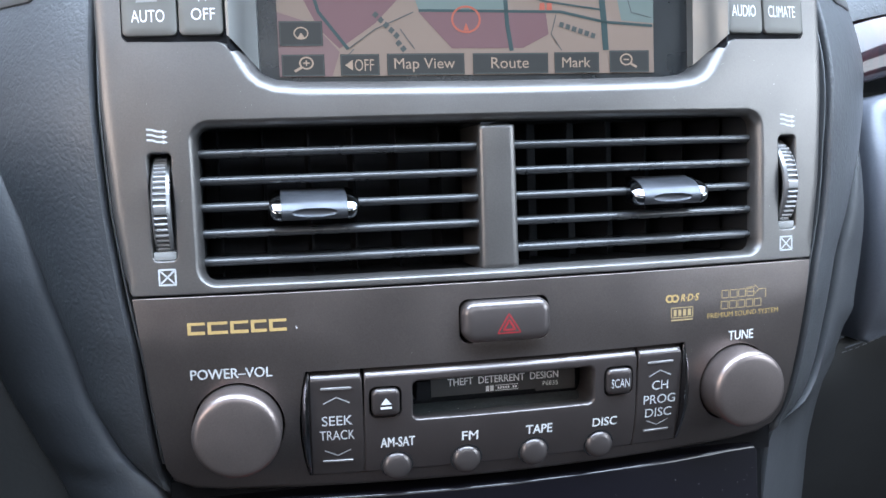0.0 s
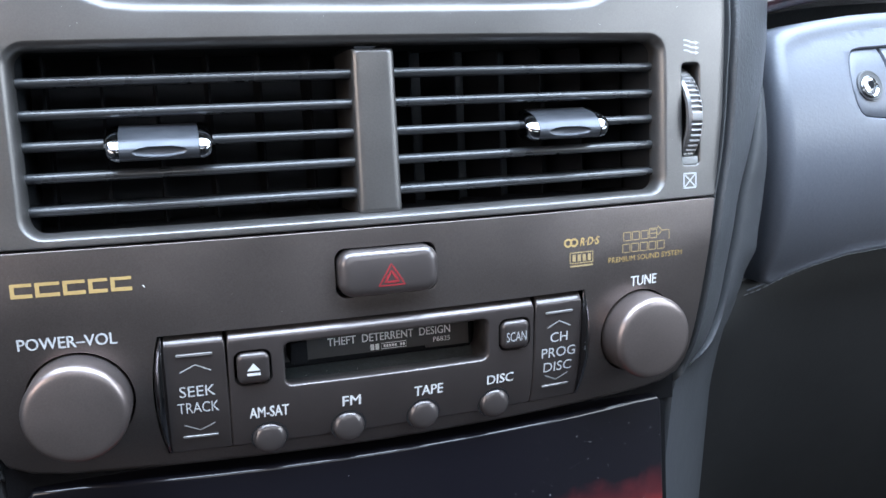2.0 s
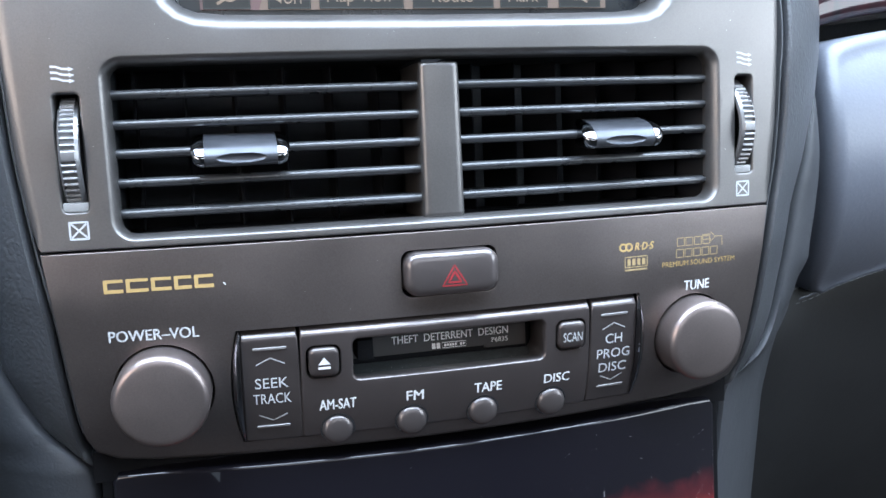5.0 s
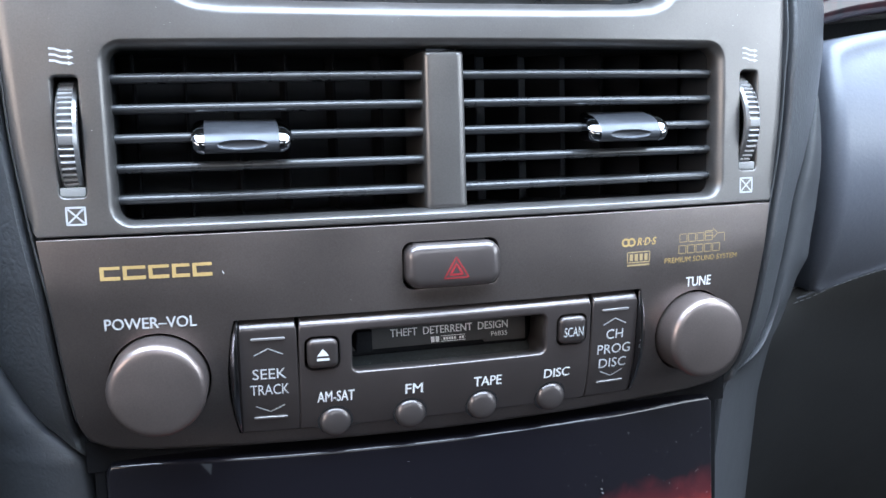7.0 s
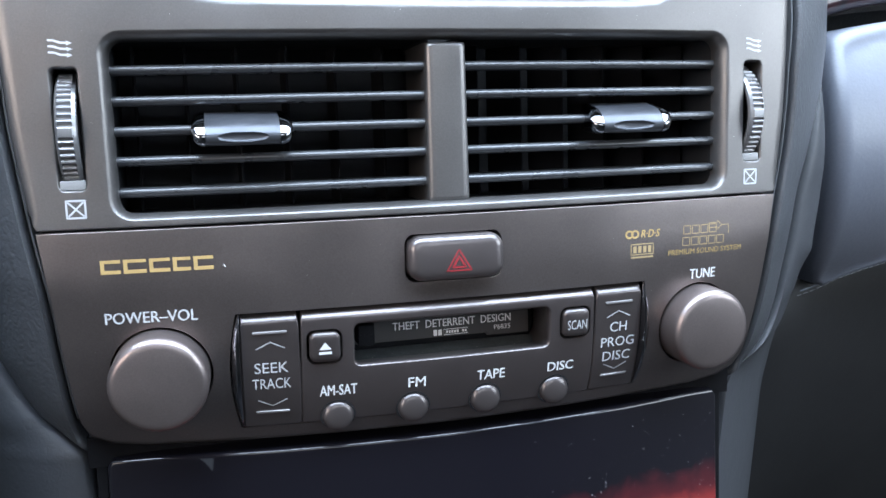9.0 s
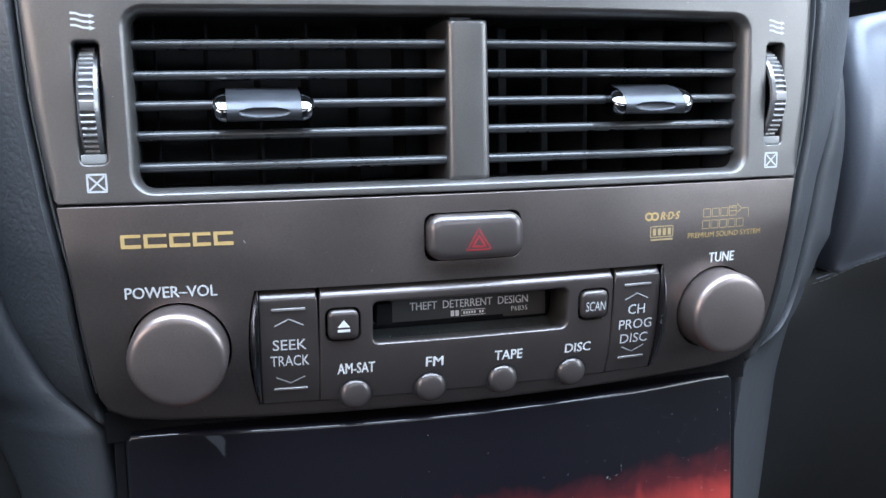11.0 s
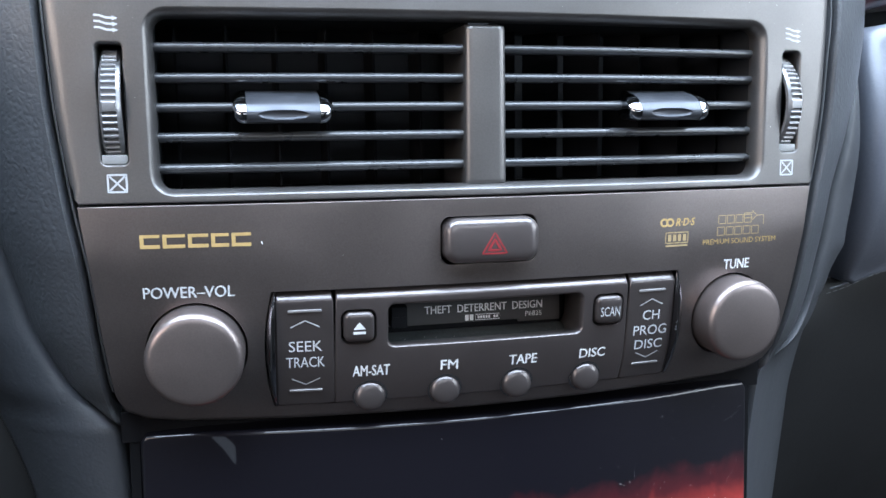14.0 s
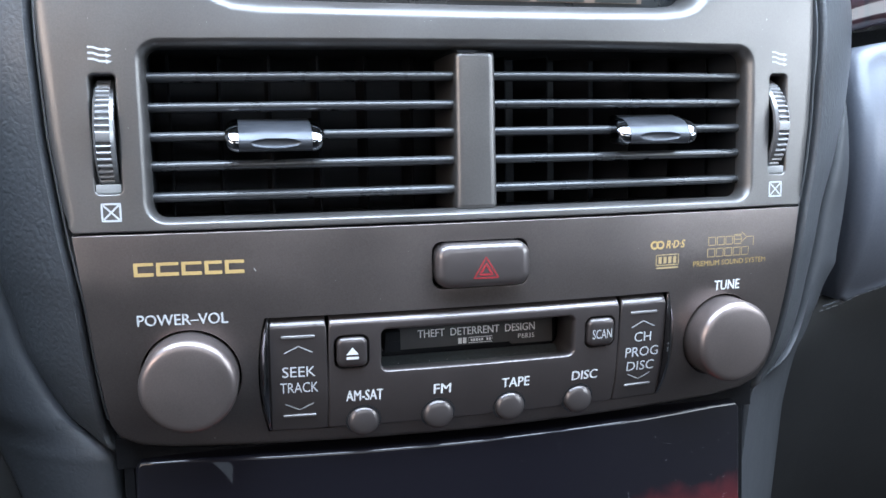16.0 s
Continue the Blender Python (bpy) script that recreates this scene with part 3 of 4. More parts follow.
def slat(s, z):
    """A thin louvre blade that follows the bow of the panel."""
    bm = bmesh.new()
    sec = [(0.0, -0.15), (0.05, 0.22), (0.2, 0.58), (0.48, 0.9), (0.9, 1.15), (1.5, 1.3), (2.4, 1.35), (18, 1.0), (18, 0.0), (7, -1.2), (3.2, -1.6), (2.1, -1.6), (1.2, -1.45), (0.6, -1.15), (0.22, -0.75), (0.05, -0.4)]
    loops = []
    for k in range(13):
        x = 6.5 + (104.0 - 6.5) * k / 12
        loops.append(verts(bm, [(s * x, vent_front(x) + y, z + 1.05 * q - 0.3) for y, q in sec]))
    ring(bm, loops)
    cap(bm, loops[0]), cap(bm, loops[-1])
    return part("slat", bm, SLAT, vents)


for s in (-1, 1):
    for z in SLAT_Z:
        slat(s, z)
    for k in range(6):
        x = s * (16 + 16.5 * k)
        bm = bmesh.new()
        slab(bm, x - 0.4, x + 0.4, 31, 46, -1.6, 52)
        bmesh.ops.rotate(bm, verts=bm.verts, cent=(x, 37, 0), matrix=Matrix.Rotation(radians(38 if s > 0 else 3), 3, "Z"))
        part("vane", bm, VANE, vents, smooth=False)


def tab(x0, x1):
    """The grip that slides along the middle slat: a satin barrel with a thumb groove between chrome ends."""
    zc = 24.4
    shape = [(11, 4.9), (6, 4.4), (1.5, 3.2), (-1.6, 1.2), (-3.3, -1.0), (-3.7, -2.6), (-3.0, -4.2), (-1.0, -5.0), (4, -4.8), (11, -3.4)]
    sec = []
    for k in range(len(shape)):
        p0, p1, p2, p3 = (Vector(shape[(k + d) % len(shape)]) for d in (-1, 0, 1, 2))
        for u in (0.0, 0.125, 0.25, 0.375, 0.5, 0.625, 0.75, 0.875):
            sec.append(tuple(0.5 * (2 * p1 + (p2 - p0) * u + (2 * p0 - 5 * p1 + 4 * p2 - p3) * u * u + (3 * p1 - p0 - 3 * p2 + p3) * u ** 3)))
    xc = (x0 + x1) / 2
    yc = vent_front(xc) - 4.5
    def build(a, b, scales, groove):
        bm = bmesh.new()
        loops = []
        n = len(scales)
        for i, sc in enumerate(scales):
            x = a + (b - a) * i / (n - 1)
            pts = []
            for y, z in sec:
                yy, zz = y * sc, z * sc
                if groove:
                    e = ((x - xc) / 7.4) ** 2 + ((zz + 2.5) / 1.5) ** 2
                    if e < 1 and y < 2:
                        yy += 1.3 * (1 - e) ** 0.5
                pts.append((x, yc + yy, zc + zz))
            loops.append(verts(bm, pts))
        ring(bm, loops)
        cap(bm, loops[0]), cap(bm, loops[-1])
        return bm
    body = part("vent_tab", build(x0 + 4, x1 - 4, [1.0] * 64, True), SATIN, vents, "satin blue-grey grip with a thumb groove")
    part("chrome_end", build(x0 + 3.9, x0, [1.03, 1.03, 1.0, 0.95, 0.86, 0.72, 0.45], False), CHROME, body, "bright chrome end cap")
    part("chrome_end", build(x1 - 3.9, x1, [1.03, 1.03, 1.0, 0.95, 0.86, 0.72, 0.45], False), CHROME, body, "bright chrome end cap")


tab(-80.5, -50.2)
tab(50.2, 80.5)


def thumb_wheel(s):
    """The ribbed wheel that shuts the vent."""
    R, zc, xa, xb = 19.2, 24.6, 112.6 + 0.6 * (s > 0), 118.9 + 0.6 * (s > 0)
    xm = s * (xa + xb) / 2
    yc = surf(xm, 25) - 4.2 + R
    bm = bmesh.new()
    n = 464
    cols = ((xa, -1.6), (xa + 0.25, -0.5), (xa + 1.3, 0.0), (xa + 1.5, None), (xb - 1.0, None), (xb - 0.8, 0.0), (xb - 0.25, -0.5), (xb, -1.6))
    loops = []
    for x, d in cols:
        row = []
        for k in range(n):
            g = 2 * math.pi * k / n
            tooth = (-0.95, -0.95, -0.9, -0.3, 0.0, 0.1, 0.0, -0.3)[k % 8]
            if k % 232 < 6 or k % 232 > 226:
                tooth = 0.1
            r = R + (tooth if d is None else d - 0.15)
            row.append((s * x, yc - r * math.cos(g), zc + r * math.sin(g)))
        loops.append(verts(bm, row))
    ring(bm, loops)
    w = part("thumb_wheel", bm, WHEEL, vents, "silver ribbed thumb wheel")
    bm = bmesh.new()
    slab(bm, s * (xa + xb) / 2 - 3.7, s * (xa + xb) / 2 + 3.7, surf(xm, 8) + 0.7, surf(xm, 8) + 6, 7.6, 10.4, 0.4)
    part("wheel_stop", bm, GREY_LENS, w, "pale grey lens")
    bm = bmesh.new()
    slab(bm, xm - 5.1, xm + 5.1, yc + 3, yc + 5, 4, 46)
    part("wheel_backing", bm, BLACK, w, "black backing", smooth=False)


for s in (-1, 1):
    thumb_wheel(s)
    # open and shut signs
    bm = bmesh.new()
    x0 = -119.3 if s < 0 else 113.6
    for k in range(3):
        z = 51.6 - 1.75 * k
        ribbon(bm, [(x0, z), (x0 + 1.6, z - 0.1), (x0 + 3.4, z - 0.75), (x0 + 5.6, z - 0.9)], 0.62)
        poly(bm, [(x0 + 5.2, z - 0.25), (x0 + 5.2, z - 1.6), (x0 + 6.9, z - 0.92)])
    part("open_sign", bm, ROCKER_INK, vents, "three white wavy arrows", smooth=False)
    bm = bmesh.new()
    a, b = (-118.1, -112.7) if s < 0 else (113.4, 118.8)
    ribbon(bm, [(a, -0.8), (b, -0.8), (b, 4.4), (a, 4.4)], 0.6, closed=True)
    ribbon(bm, [(a + 0.4, -0.4), (b - 0.4, 4.0)], 0.55)
    ribbon(bm, [(a + 0.4, 4.0), (b - 0.4, -0.4)], 0.55, lift=0.125)
    part("shut_sign", bm, ROCKER_INK, vents, "white crossed square", smooth=False)


# ---------------------------------------------------------------- display at the head of the console
display = thing("navigation_display", (0, 20, 66), "map display glowing pink and peach between grey keys", "display")
SCREEN_Y = 18.0


def flat(x, z):
    return SCREEN_Y


MAP = {n: glow(n, [0.64 * v + 0.015 for v in c], 0.66 * e) for n, c, e in (("map_mauve", (0.36, 0.17, 0.19), 0.22), ("map_peach", (0.55, 0.40, 0.32), 0.24), ("map_rose", (0.42, 0.25, 0.25), 0.24), ("map_teal", (0.03, 0.10, 0.11), 0.3), ("map_sea", (0.32, 0.42, 0.40), 0.24), ("map_key", (0.03, 0.035, 0.035), 0.25), ("map_words", (0.75, 0.55, 0.42), 0.40), ("map_red", (0.75, 0.17, 0.10), 0.45), ("map_edge", (0.10, 0.13, 0.13), 0.3))}
bm = bmesh.new()
slab(bm, -82, 82, SCREEN_Y + 0.6, SCREEN_Y + 6, 66, 165)
part("panel_back", bm, GLASS_EDGE, display, "black display surround", smooth=False)
bm = bmesh.new()
poly(bm, [(-74.5, 69.4), (67.0, 69.4), (67.0, 160), (-74.5, 160)], 0, flat)
screen = part("screen", bm, MAP["map_peach"], display, "map in pinks and peach", smooth=False)


def patch(name, pts, key, lift):
    bm = bmesh.new()
    poly(bm, pts, lift, flat)
    return part(name, bm, MAP[key], screen, smooth=False, recalc=False)


patch("map_block", [(-66, 98), (-30, 98), (-40, 88), (-53, 79.2), (-60, 86)], "map_mauve", 0.1)
patch("map_block", [(-24, 92), (24, 92.5), (25, 84), (15, 79), (-12, 79)], "map_mauve", 0.12)
patch("map_block", [(-74.5, 69.4), (-56, 69.4), (-53, 78), (-62, 88), (-74.5, 92)], "map_rose", 0.08)
patch("map_block", [(-26, 99), (8, 99), (8, 93), (-24, 93)], "map_sea", 0.14)
patch("map_block", [(52, 99), (67, 99), (67, 88), (54, 89)], "map_sea", 0.1)
bm = bmesh.new()
for pts, w in (([(-62, 99), (-60, 92), (-50, 79)], 1.2), ([(8.5, 99), (9, 88), (10.5, 78)], 1.6), ([(46, 99), (47, 88), (47.5, 78)], 2.4), ([(-24, 92.6), (30, 92.2), (47, 88.5), (66.5, 87)], 1.0), ([(12, 99), (24, 96), (46, 93)], 0.7)):
    bm = bmesh.new()
    ribbon(bm, pts, w, 0.2, flat, step=20)
    part("map_road", bm, MAP["map_teal"], screen, smooth=False, recalc=False)
for pts, w in (([(-50, 79), (-40, 86), (-26, 92)], 0.35), ([(-31, 86), (-26, 79)], 0.35), ([(-53, 74), (-48, 79)], 0.35), ([(28, 91), (26, 84), (30, 78)], 0.35), ([(56, 99), (58, 92), (66, 90)], 0.35)):
    bm = bmesh.new()
    ribbon(bm, pts, w, 0.22, flat, step=20)
    part("map_lane", bm, MAP["map_edge"], screen, smooth=False, recalc=False)
for x, z, n, g in ((-41, 91, 5, -45), (29, 86.8, 6, -18), (-33, 81, 2, -50)):
    bm = bmesh.new()
    for k in range(n):
        u = Vector((math.cos(radians(g)), math.sin(radians(g))))
        c = Vector((x, z)) + u * 2.6 * k
        q = Vector((-u.y, u.x))
        poly(bm, [tuple(c), tuple(c + u * 1.7), tuple(c + u * 1.7 + q * 1.9), tuple(c + q * 1.9)], 0.24, flat)
    part("map_bars", bm, MAP["map_edge"], screen, "dark unreadable street lettering as bars", smooth=False, recalc=False)
bm = bmesh.new()
ribbon(bm, [(-6.5 + 5.2 * math.cos(math.pi * k / 12), 89.4 + 4.6 * math.sin(math.pi * k / 12)) for k in range(24)], 0.75, 0.26, flat, closed=True, step=9)
poly(bm, [(-7.6, 85.4), (-5.4, 85.4), (-6.5, 88.2)], 0.27, flat)
part("map_marker", bm, MAP["map_red"], screen, "orange ring marker with an arrow", smooth=False, recalc=False)
bm = bmesh.new()
for x in (21.6, 24.4):
    poly(bm, [(x, 92.8), (x + 2.2, 92.8), (x + 2.0, 95.4), (x + 0.2, 95.4)], 0.27, flat)
part("map_flag", bm, MAP["map_red"], screen, "small red sign", smooth=False, recalc=False)


def soft_key(x0, x1, z0, z1, words="", box=None, icon=None):
    bm = bmesh.new()
    poly(bm, [(x0, z0), (x1, z0), (x1, z1), (x0, z1)], 0.3, flat)
    key = part("soft_key", bm, MAP["map_key"], display, "dark soft key on the map", smooth=False, recalc=False)
    bm = bmesh.new()
    ribbon(bm, [(x0 + 0.4, z0 + 0.3), (x1 - 0.4, z0 + 0.3), (x1 - 0.4, z1 - 0.3), (x0 + 0.4, z1 - 0.3)], 0.35, 0.33, flat, closed=True, step=50)
    part("key_edge", bm, MAP["map_edge"], key, smooth=False, recalc=False)
    if words:
        lettering(words, *box, key, MAP["map_words"], flat, 0.4)
    if icon:
        bm = bmesh.new()
        icon(bm)
        part("key_sign", bm, MAP["map_words"], key, smooth=False, recalc=False)


def lens_sign(cx, cz, plus, left):
    def draw(bm):
        ribbon(bm, [(cx + 2.3 * math.cos(math.pi * k / 8), cz + 2.0 * math.sin(math.pi * k / 8)) for k in range(16)], 0.6, 0.4, flat, closed=True, step=9)
        ribbon(bm, [(cx - 1.1, cz), (cx + 1.1, cz)], 0.5, 0.41, flat)
        if plus:
            ribbon(bm, [(cx, cz - 1.0), (cx, cz + 1.0)], 0.5, 0.42, flat)
        d = -1 if left else 1
        ribbon(bm, [(cx + d * 1.7, cz - 1.5), (cx + d * 4.2, cz - 2.9)], 0.9, 0.41, flat)
    return draw


def compass_sign(bm):
    ribbon(bm, [(-66.4 + 2.4 * math.cos(math.pi * k / 8), 84.6 + 2.0 * math.sin(math.pi * k / 8)) for k in range(16)], 0.45, 0.4, flat, closed=True, step=9)
    poly(bm, [(-68, 82.6), (-64.8, 82.6), (-66.4, 84.8)], 0.41, flat)


def off_sign(bm):
    poly(bm, [(-51.4, 73.3), (-48.6, 71.4), (-48.6, 75.2)], 0.41, flat)


soft_key(-74, -58.8, 80.2, 88.8, icon=compass_sign)
soft_key(-73.6, -58.6, 69.6, 77.2, icon=lens_sign(-65.0, 74.2, True, True))
soft_key(-53.0, -39.0, 69.6, 77.2, "OFF", (-47.9, -41.0, 71.2, 75.4), off_sign)
soft_key(-36.2, -7.6, 69.6, 77.3, "Map View", (-33.6, -11.2, 70.6, 75.6))
soft_key(-4.4, 24.5, 69.6, 77.2, "Route", (2.5, 16.9, 71.6, 75.6))
soft_key(27.0, 44.7, 69.6, 77.3, "Mark", (30.0, 41.2, 71.6, 75.4))
soft_key(48.9, 64.9, 69.6, 77.8, icon=lens_sign(55.6, 74.4, False, False))


def hard_key(x0, x1, words, box):
    f = rrect(min(x0, x1), max(x0, x1), 82.2, 101, 2.0)
    key = part("hard_key", button(f, [(0, -6), (0, 0.2), (0.25, 0.8), (0.9, 1.1)], 0.1), KEY, display, "grey push key with white lettering")
    lettering(words, *box, key, INK, lift=1.35)
    return key


k = hard_key(-125.2, -107.3, "AUTO", (-122.0, -111.2, 86.8, 90.9))
bm = bmesh.new()
poly(bm, [(-120.2, 93.4), (-113.4, 93.6), (-113.4, 94.4), (-120.2, 94.2)], 1.3)
part("key_light", bm, GREY_LENS, k, "small pale indicator", smooth=False, recalc=False)
k = hard_key(-106.8, -92.2, "OFF", (-102.6, -94.8, 87.2, 91.2))
bm = bmesh.new()
for a, b in ((-100.6, -99.2), (-98.2, -97.0)):
    ribbon(bm, [(a, 95.2), ((a + b) / 2, 93.6), (b, 95.2)], 0.5, 1.35, step=9)
part("key_sign", bm, INK, k, smooth=False, recalc=False)
hard_key(91.6, 106.8, "AUDIO", (93.2, 103.6, 88.4, 92.8))
hard_key(107.3, 125.2, "CLIMATE", (109.2, 121.4, 88.4, 92.8))
for s in (-1, 1):
    # black joint under the keys
    bm = bmesh.new()
    loops = [verts(bm, [(s * x, surf(x, 80) + 0.9, z) for z in (84.5, 79.0)]) for x in (91, 98, 105, 112, 119, 126)]
    ring(bm, loops, closed=False)
    part("key_joint", bm, VANE, display, "dark joint under the keys", smooth=False)
    # slanted cheek between the keys and the screen
    bm = bmesh.new()
    row = [(91.4, 82.0, 5), (90.6, 81.4, 4.6), (85.9, 76.4, 8.6), (85.5, 76.0, 10.0), (81.4, 71.6, 14.2), (81.0, 71.2, 18.4)]
    loops = [verts(bm, [(s * x, y + d, z if top is None else top) for x, z, y in row]) for top, d in ((None, 0), (120, 0), (165, 2))]
    ring(bm, loops, closed=False)
    part("cheek", bm, CHEEK, display, "grey slanted cheek with a crease")
    bm = bmesh.new()
    loops = [verts(bm, [(s * x, y + 1.2, z + d) for x, z, y in row]) for d in (0.6, -4.0)]
    ring(bm, loops, closed=False)
    part("cheek_joint", bm, VANE, display, "dark joint under the cheek", smooth=False)
    bm = bmesh.new()
    slab(bm, min(s * 91.6, s * 125.2), max(s * 91.6, s * 125.2), 5, 9, 102, 165, 1)
    part("blank_plate", bm, FACE, display, "plain dark plate")


# ---------------------------------------------------------------- radio
radio = thing("car_radio", (0, 10, -80), "dark taupe car radio with cassette slot and two knobs", "car radio")
lower = rim_loop([(0, -77.6, 1.0), (60, -77.1, 1.0), (100, -76.4, 1.0), (112, -75.2, 0.9), (118.2, -72.6, 0.6), (120.8, -68.0, 0.25), (122.8, -50, 0.16), (124.8, -26.7, 0.16), (127.3, -5.5, 0.14),
                  (-127.3, -5.5, 0.14), (-124.8, -26.7, 0.16), (-122.8, -50, 0.16), (-120.8, -68.0, 0.25), (-118.2, -72.6, 0.6), (-112, -75.2, 0.9), (-100, -76.4, 1.0), (-60, -77.1, 1.0)], 4)

hazard_f = rrect(-16.9, 16.9, -27.3, -10.9, 3.6)
def module_f(d=0.0):
    """The opening for the cassette unit and its rockers, whose ends bow outwards."""
    pts = []
    for s in (1, -1):
        for k in range(21):
            z = -73.6 + 40.2 * k / 20
            z = z if s > 0 else -107.0 - z
            x = 71.2 + 2.7 * (1 - ((z + 53.5) / 20.1) ** 2)
            pts.append((s * (x - d), z + (d if z < -73 else -d if z > -34 else 0)))
        pts += [(s * (70 - 4 * k), (-33.4 - d) if s > 0 else (-73.6 + d)) for k in range(36)]
    return pts


well = lambda cx: circle(cx, -51.9, 16.1, 56)
HOLE = [(0.25, 0.15), (0.4, 0.6), (0.45, 10)]
bm = plate(lower, [(1.0, 0.5), (2.0, 1.8), (2.8, 4.2), (3.2, 9.0), (3.3, 16.0), (3.2, 26)],
           [(hazard_f, HOLE), (module_f, [(0.08, 0.3), (0.12, 10)]), (well(-94.8), HOLE), (well(94.8), HOLE)], 5)
face = part("faceplate", bm, FACE, radio, "dark taupe metallic painted faceplate", even=True)
bm = bmesh.new()
slab(bm, -116, 116, 34, 36, -74, -8)
part("radio_chassis", bm, VANE, radio, "black chassis", smooth=False)

# hazard switch
def hz_top(x, z):
    return surf(x, z) - 5.2 + 0.011 * (z + 19) ** 2 + 0.0006 * x * x


hz = part("hazard_switch", plate([(x, z, 1) for x, z in rrect(-13.0, 13.0, -23.4, -14.7, 1.6)()], [(0.9, 0.12), (1.8, 0.45), (2.5, 1.05), (2.95, 1.9), (3.1, 3.0), (3.1, 11)], [], 2, hz_top), SWITCH, radio, "dark rounded switch with a red triangle", even=True)


def hz_face(x, z):
    return hz_top(x, z)


bm = bmesh.new()
ribbon(bm, [(-3.9, -23.2), (4.4, -23.2), (0.25, -16.4)], 0.5, 0.1, hz_face, closed=True, step=1)
ribbon(bm, [(-1.9, -22.1), (2.4, -22.1), (0.25, -18.6)], 0.75, 0.1, hz_face, closed=True, step=1)
part("triangle_sign", bm, RED, hz, "red double triangle", smooth=False, recalc=False)

# cassette unit
def mod(x, z):
    return surf(x, z) - 0.4


def unit(x0, x1, holes, name, material, label):
    """A raised panel whose head is bevelled. holes as in plate()."""
    x0, x1 = x0 + 0.65, x1 - 0.65
    rows = [(x0, -72.6, 0.30), (x1, -72.6, 0.30), (x1, -37.5, 0.12), (x1 - 0.4, -37.1, 1), (x0 + 0.4, -37.1, 1), (x0, -37.5, 0.12)]
    outer = rim_loop(rows, 2.5)
    bm = plate(outer, [(0.6, 0.14), (1.3, 0.55), (2.1, 1.3), (2.8, 2.1), (3.2, 2.9), (3.4, 3.8), (3.4, 10)], holes, 3, mod)
    return part(name, bm, material, radio, label, even=True)


slot_f = rrect(-34.8, 34.8, -54.2, -38.6, 3.0)
eject_f, scan_f = rrect(-49.7, -37.9, -52.2, -40.3, 2.9), rrect(37.9, 49.8, -51.7, -40.0, 2.9)
KEYHOLE = [(0.15, 0.15), (0.3, 0.5), (0.35, 6)]
BTN = [(-39.9, -71.2), (-14.4, -70.8), (11.2, -70.5), (37.2, -70.6)]
unit(-51.4, 51.4, [(slot_f, [(0.3, 0.15), (0.7, 0.6), (0.9, 1.4), (0.9, 3), (-4.0, 28)]), (eject_f, KEYHOLE), (scan_f, KEYHOLE)], "cassette_unit", MODULE, "dark panel round the cassette slot")


def recess(x, z):
    return 29.0


bm = bmesh.new()
slab(bm, -38, 36.2, 29, 31, -53.2, -34)
slab(bm, 20, 36.2, 29.1, 31, -54.2, -53.0)
door = part("cassette_door", bm, SLOT_DOOR, radio, "dark cassette flap with small white lettering", smooth=False)
lettering("THEFT  DETERRENT  DESIGN", -16.0, 29.2, -49.3, -46.4, door, BRIGHT_INK, recess, 0.2, bold=0.06)
lettering("P6835", 22.6, 29.0, -52.2, -50.4, door, BRIGHT_INK, recess, 0.2)
bm = bmesh.new()
for a, b in ((-0.8, 0.6), (1.0, 2.4)):
    poly(bm, [(a, -52.6), (b, -52.6), (b, -50.4), (a, -50.4)], 0.2, recess)
ribbon(bm, [(3.2, -52.5), (12.4, -52.5), (12.4, -50.5), (3.2, -50.5)], 0.25, 0.2, recess, closed=True, step=20)
for k in range(8):
    a = 4.0 + 1.02 * k
    if k not in (5,):
        poly(bm, [(a, -52.0), (a + 0.75, -52.0), (a + 0.75, -51.0), (a, -51.0)], 0.21, recess)
part("maker_mark", bm, BRIGHT_INK, door, "small white mark of plain bars", smooth=False, recalc=False)
bm = bmesh.new()
slab(bm, -30.4, -24.6, 17, 29, -51.0, -43.4, 0.6)
slab(bm, -30.2, -24.8, 16.2, 18, -47.0, -43.6, 0.4)
part("cassette_guide", bm, VANE, radio, "black guide inside the slot")
bm = bmesh.new()
slab(bm, -37.6, 37.6, 6, 29, -56.2, -55.2)
part("slot_floor", bm, SLOT_FLOOR, radio, "dusty black slot floor", smooth=False)


def push(name, f, label):
    return part(name, button(f, [(0, -3), (0, 0.5), (0.25, 1.1), (0.8, 1.5), (1.6, 1.7)], 0.15, mod), BUTTON, radio, label)


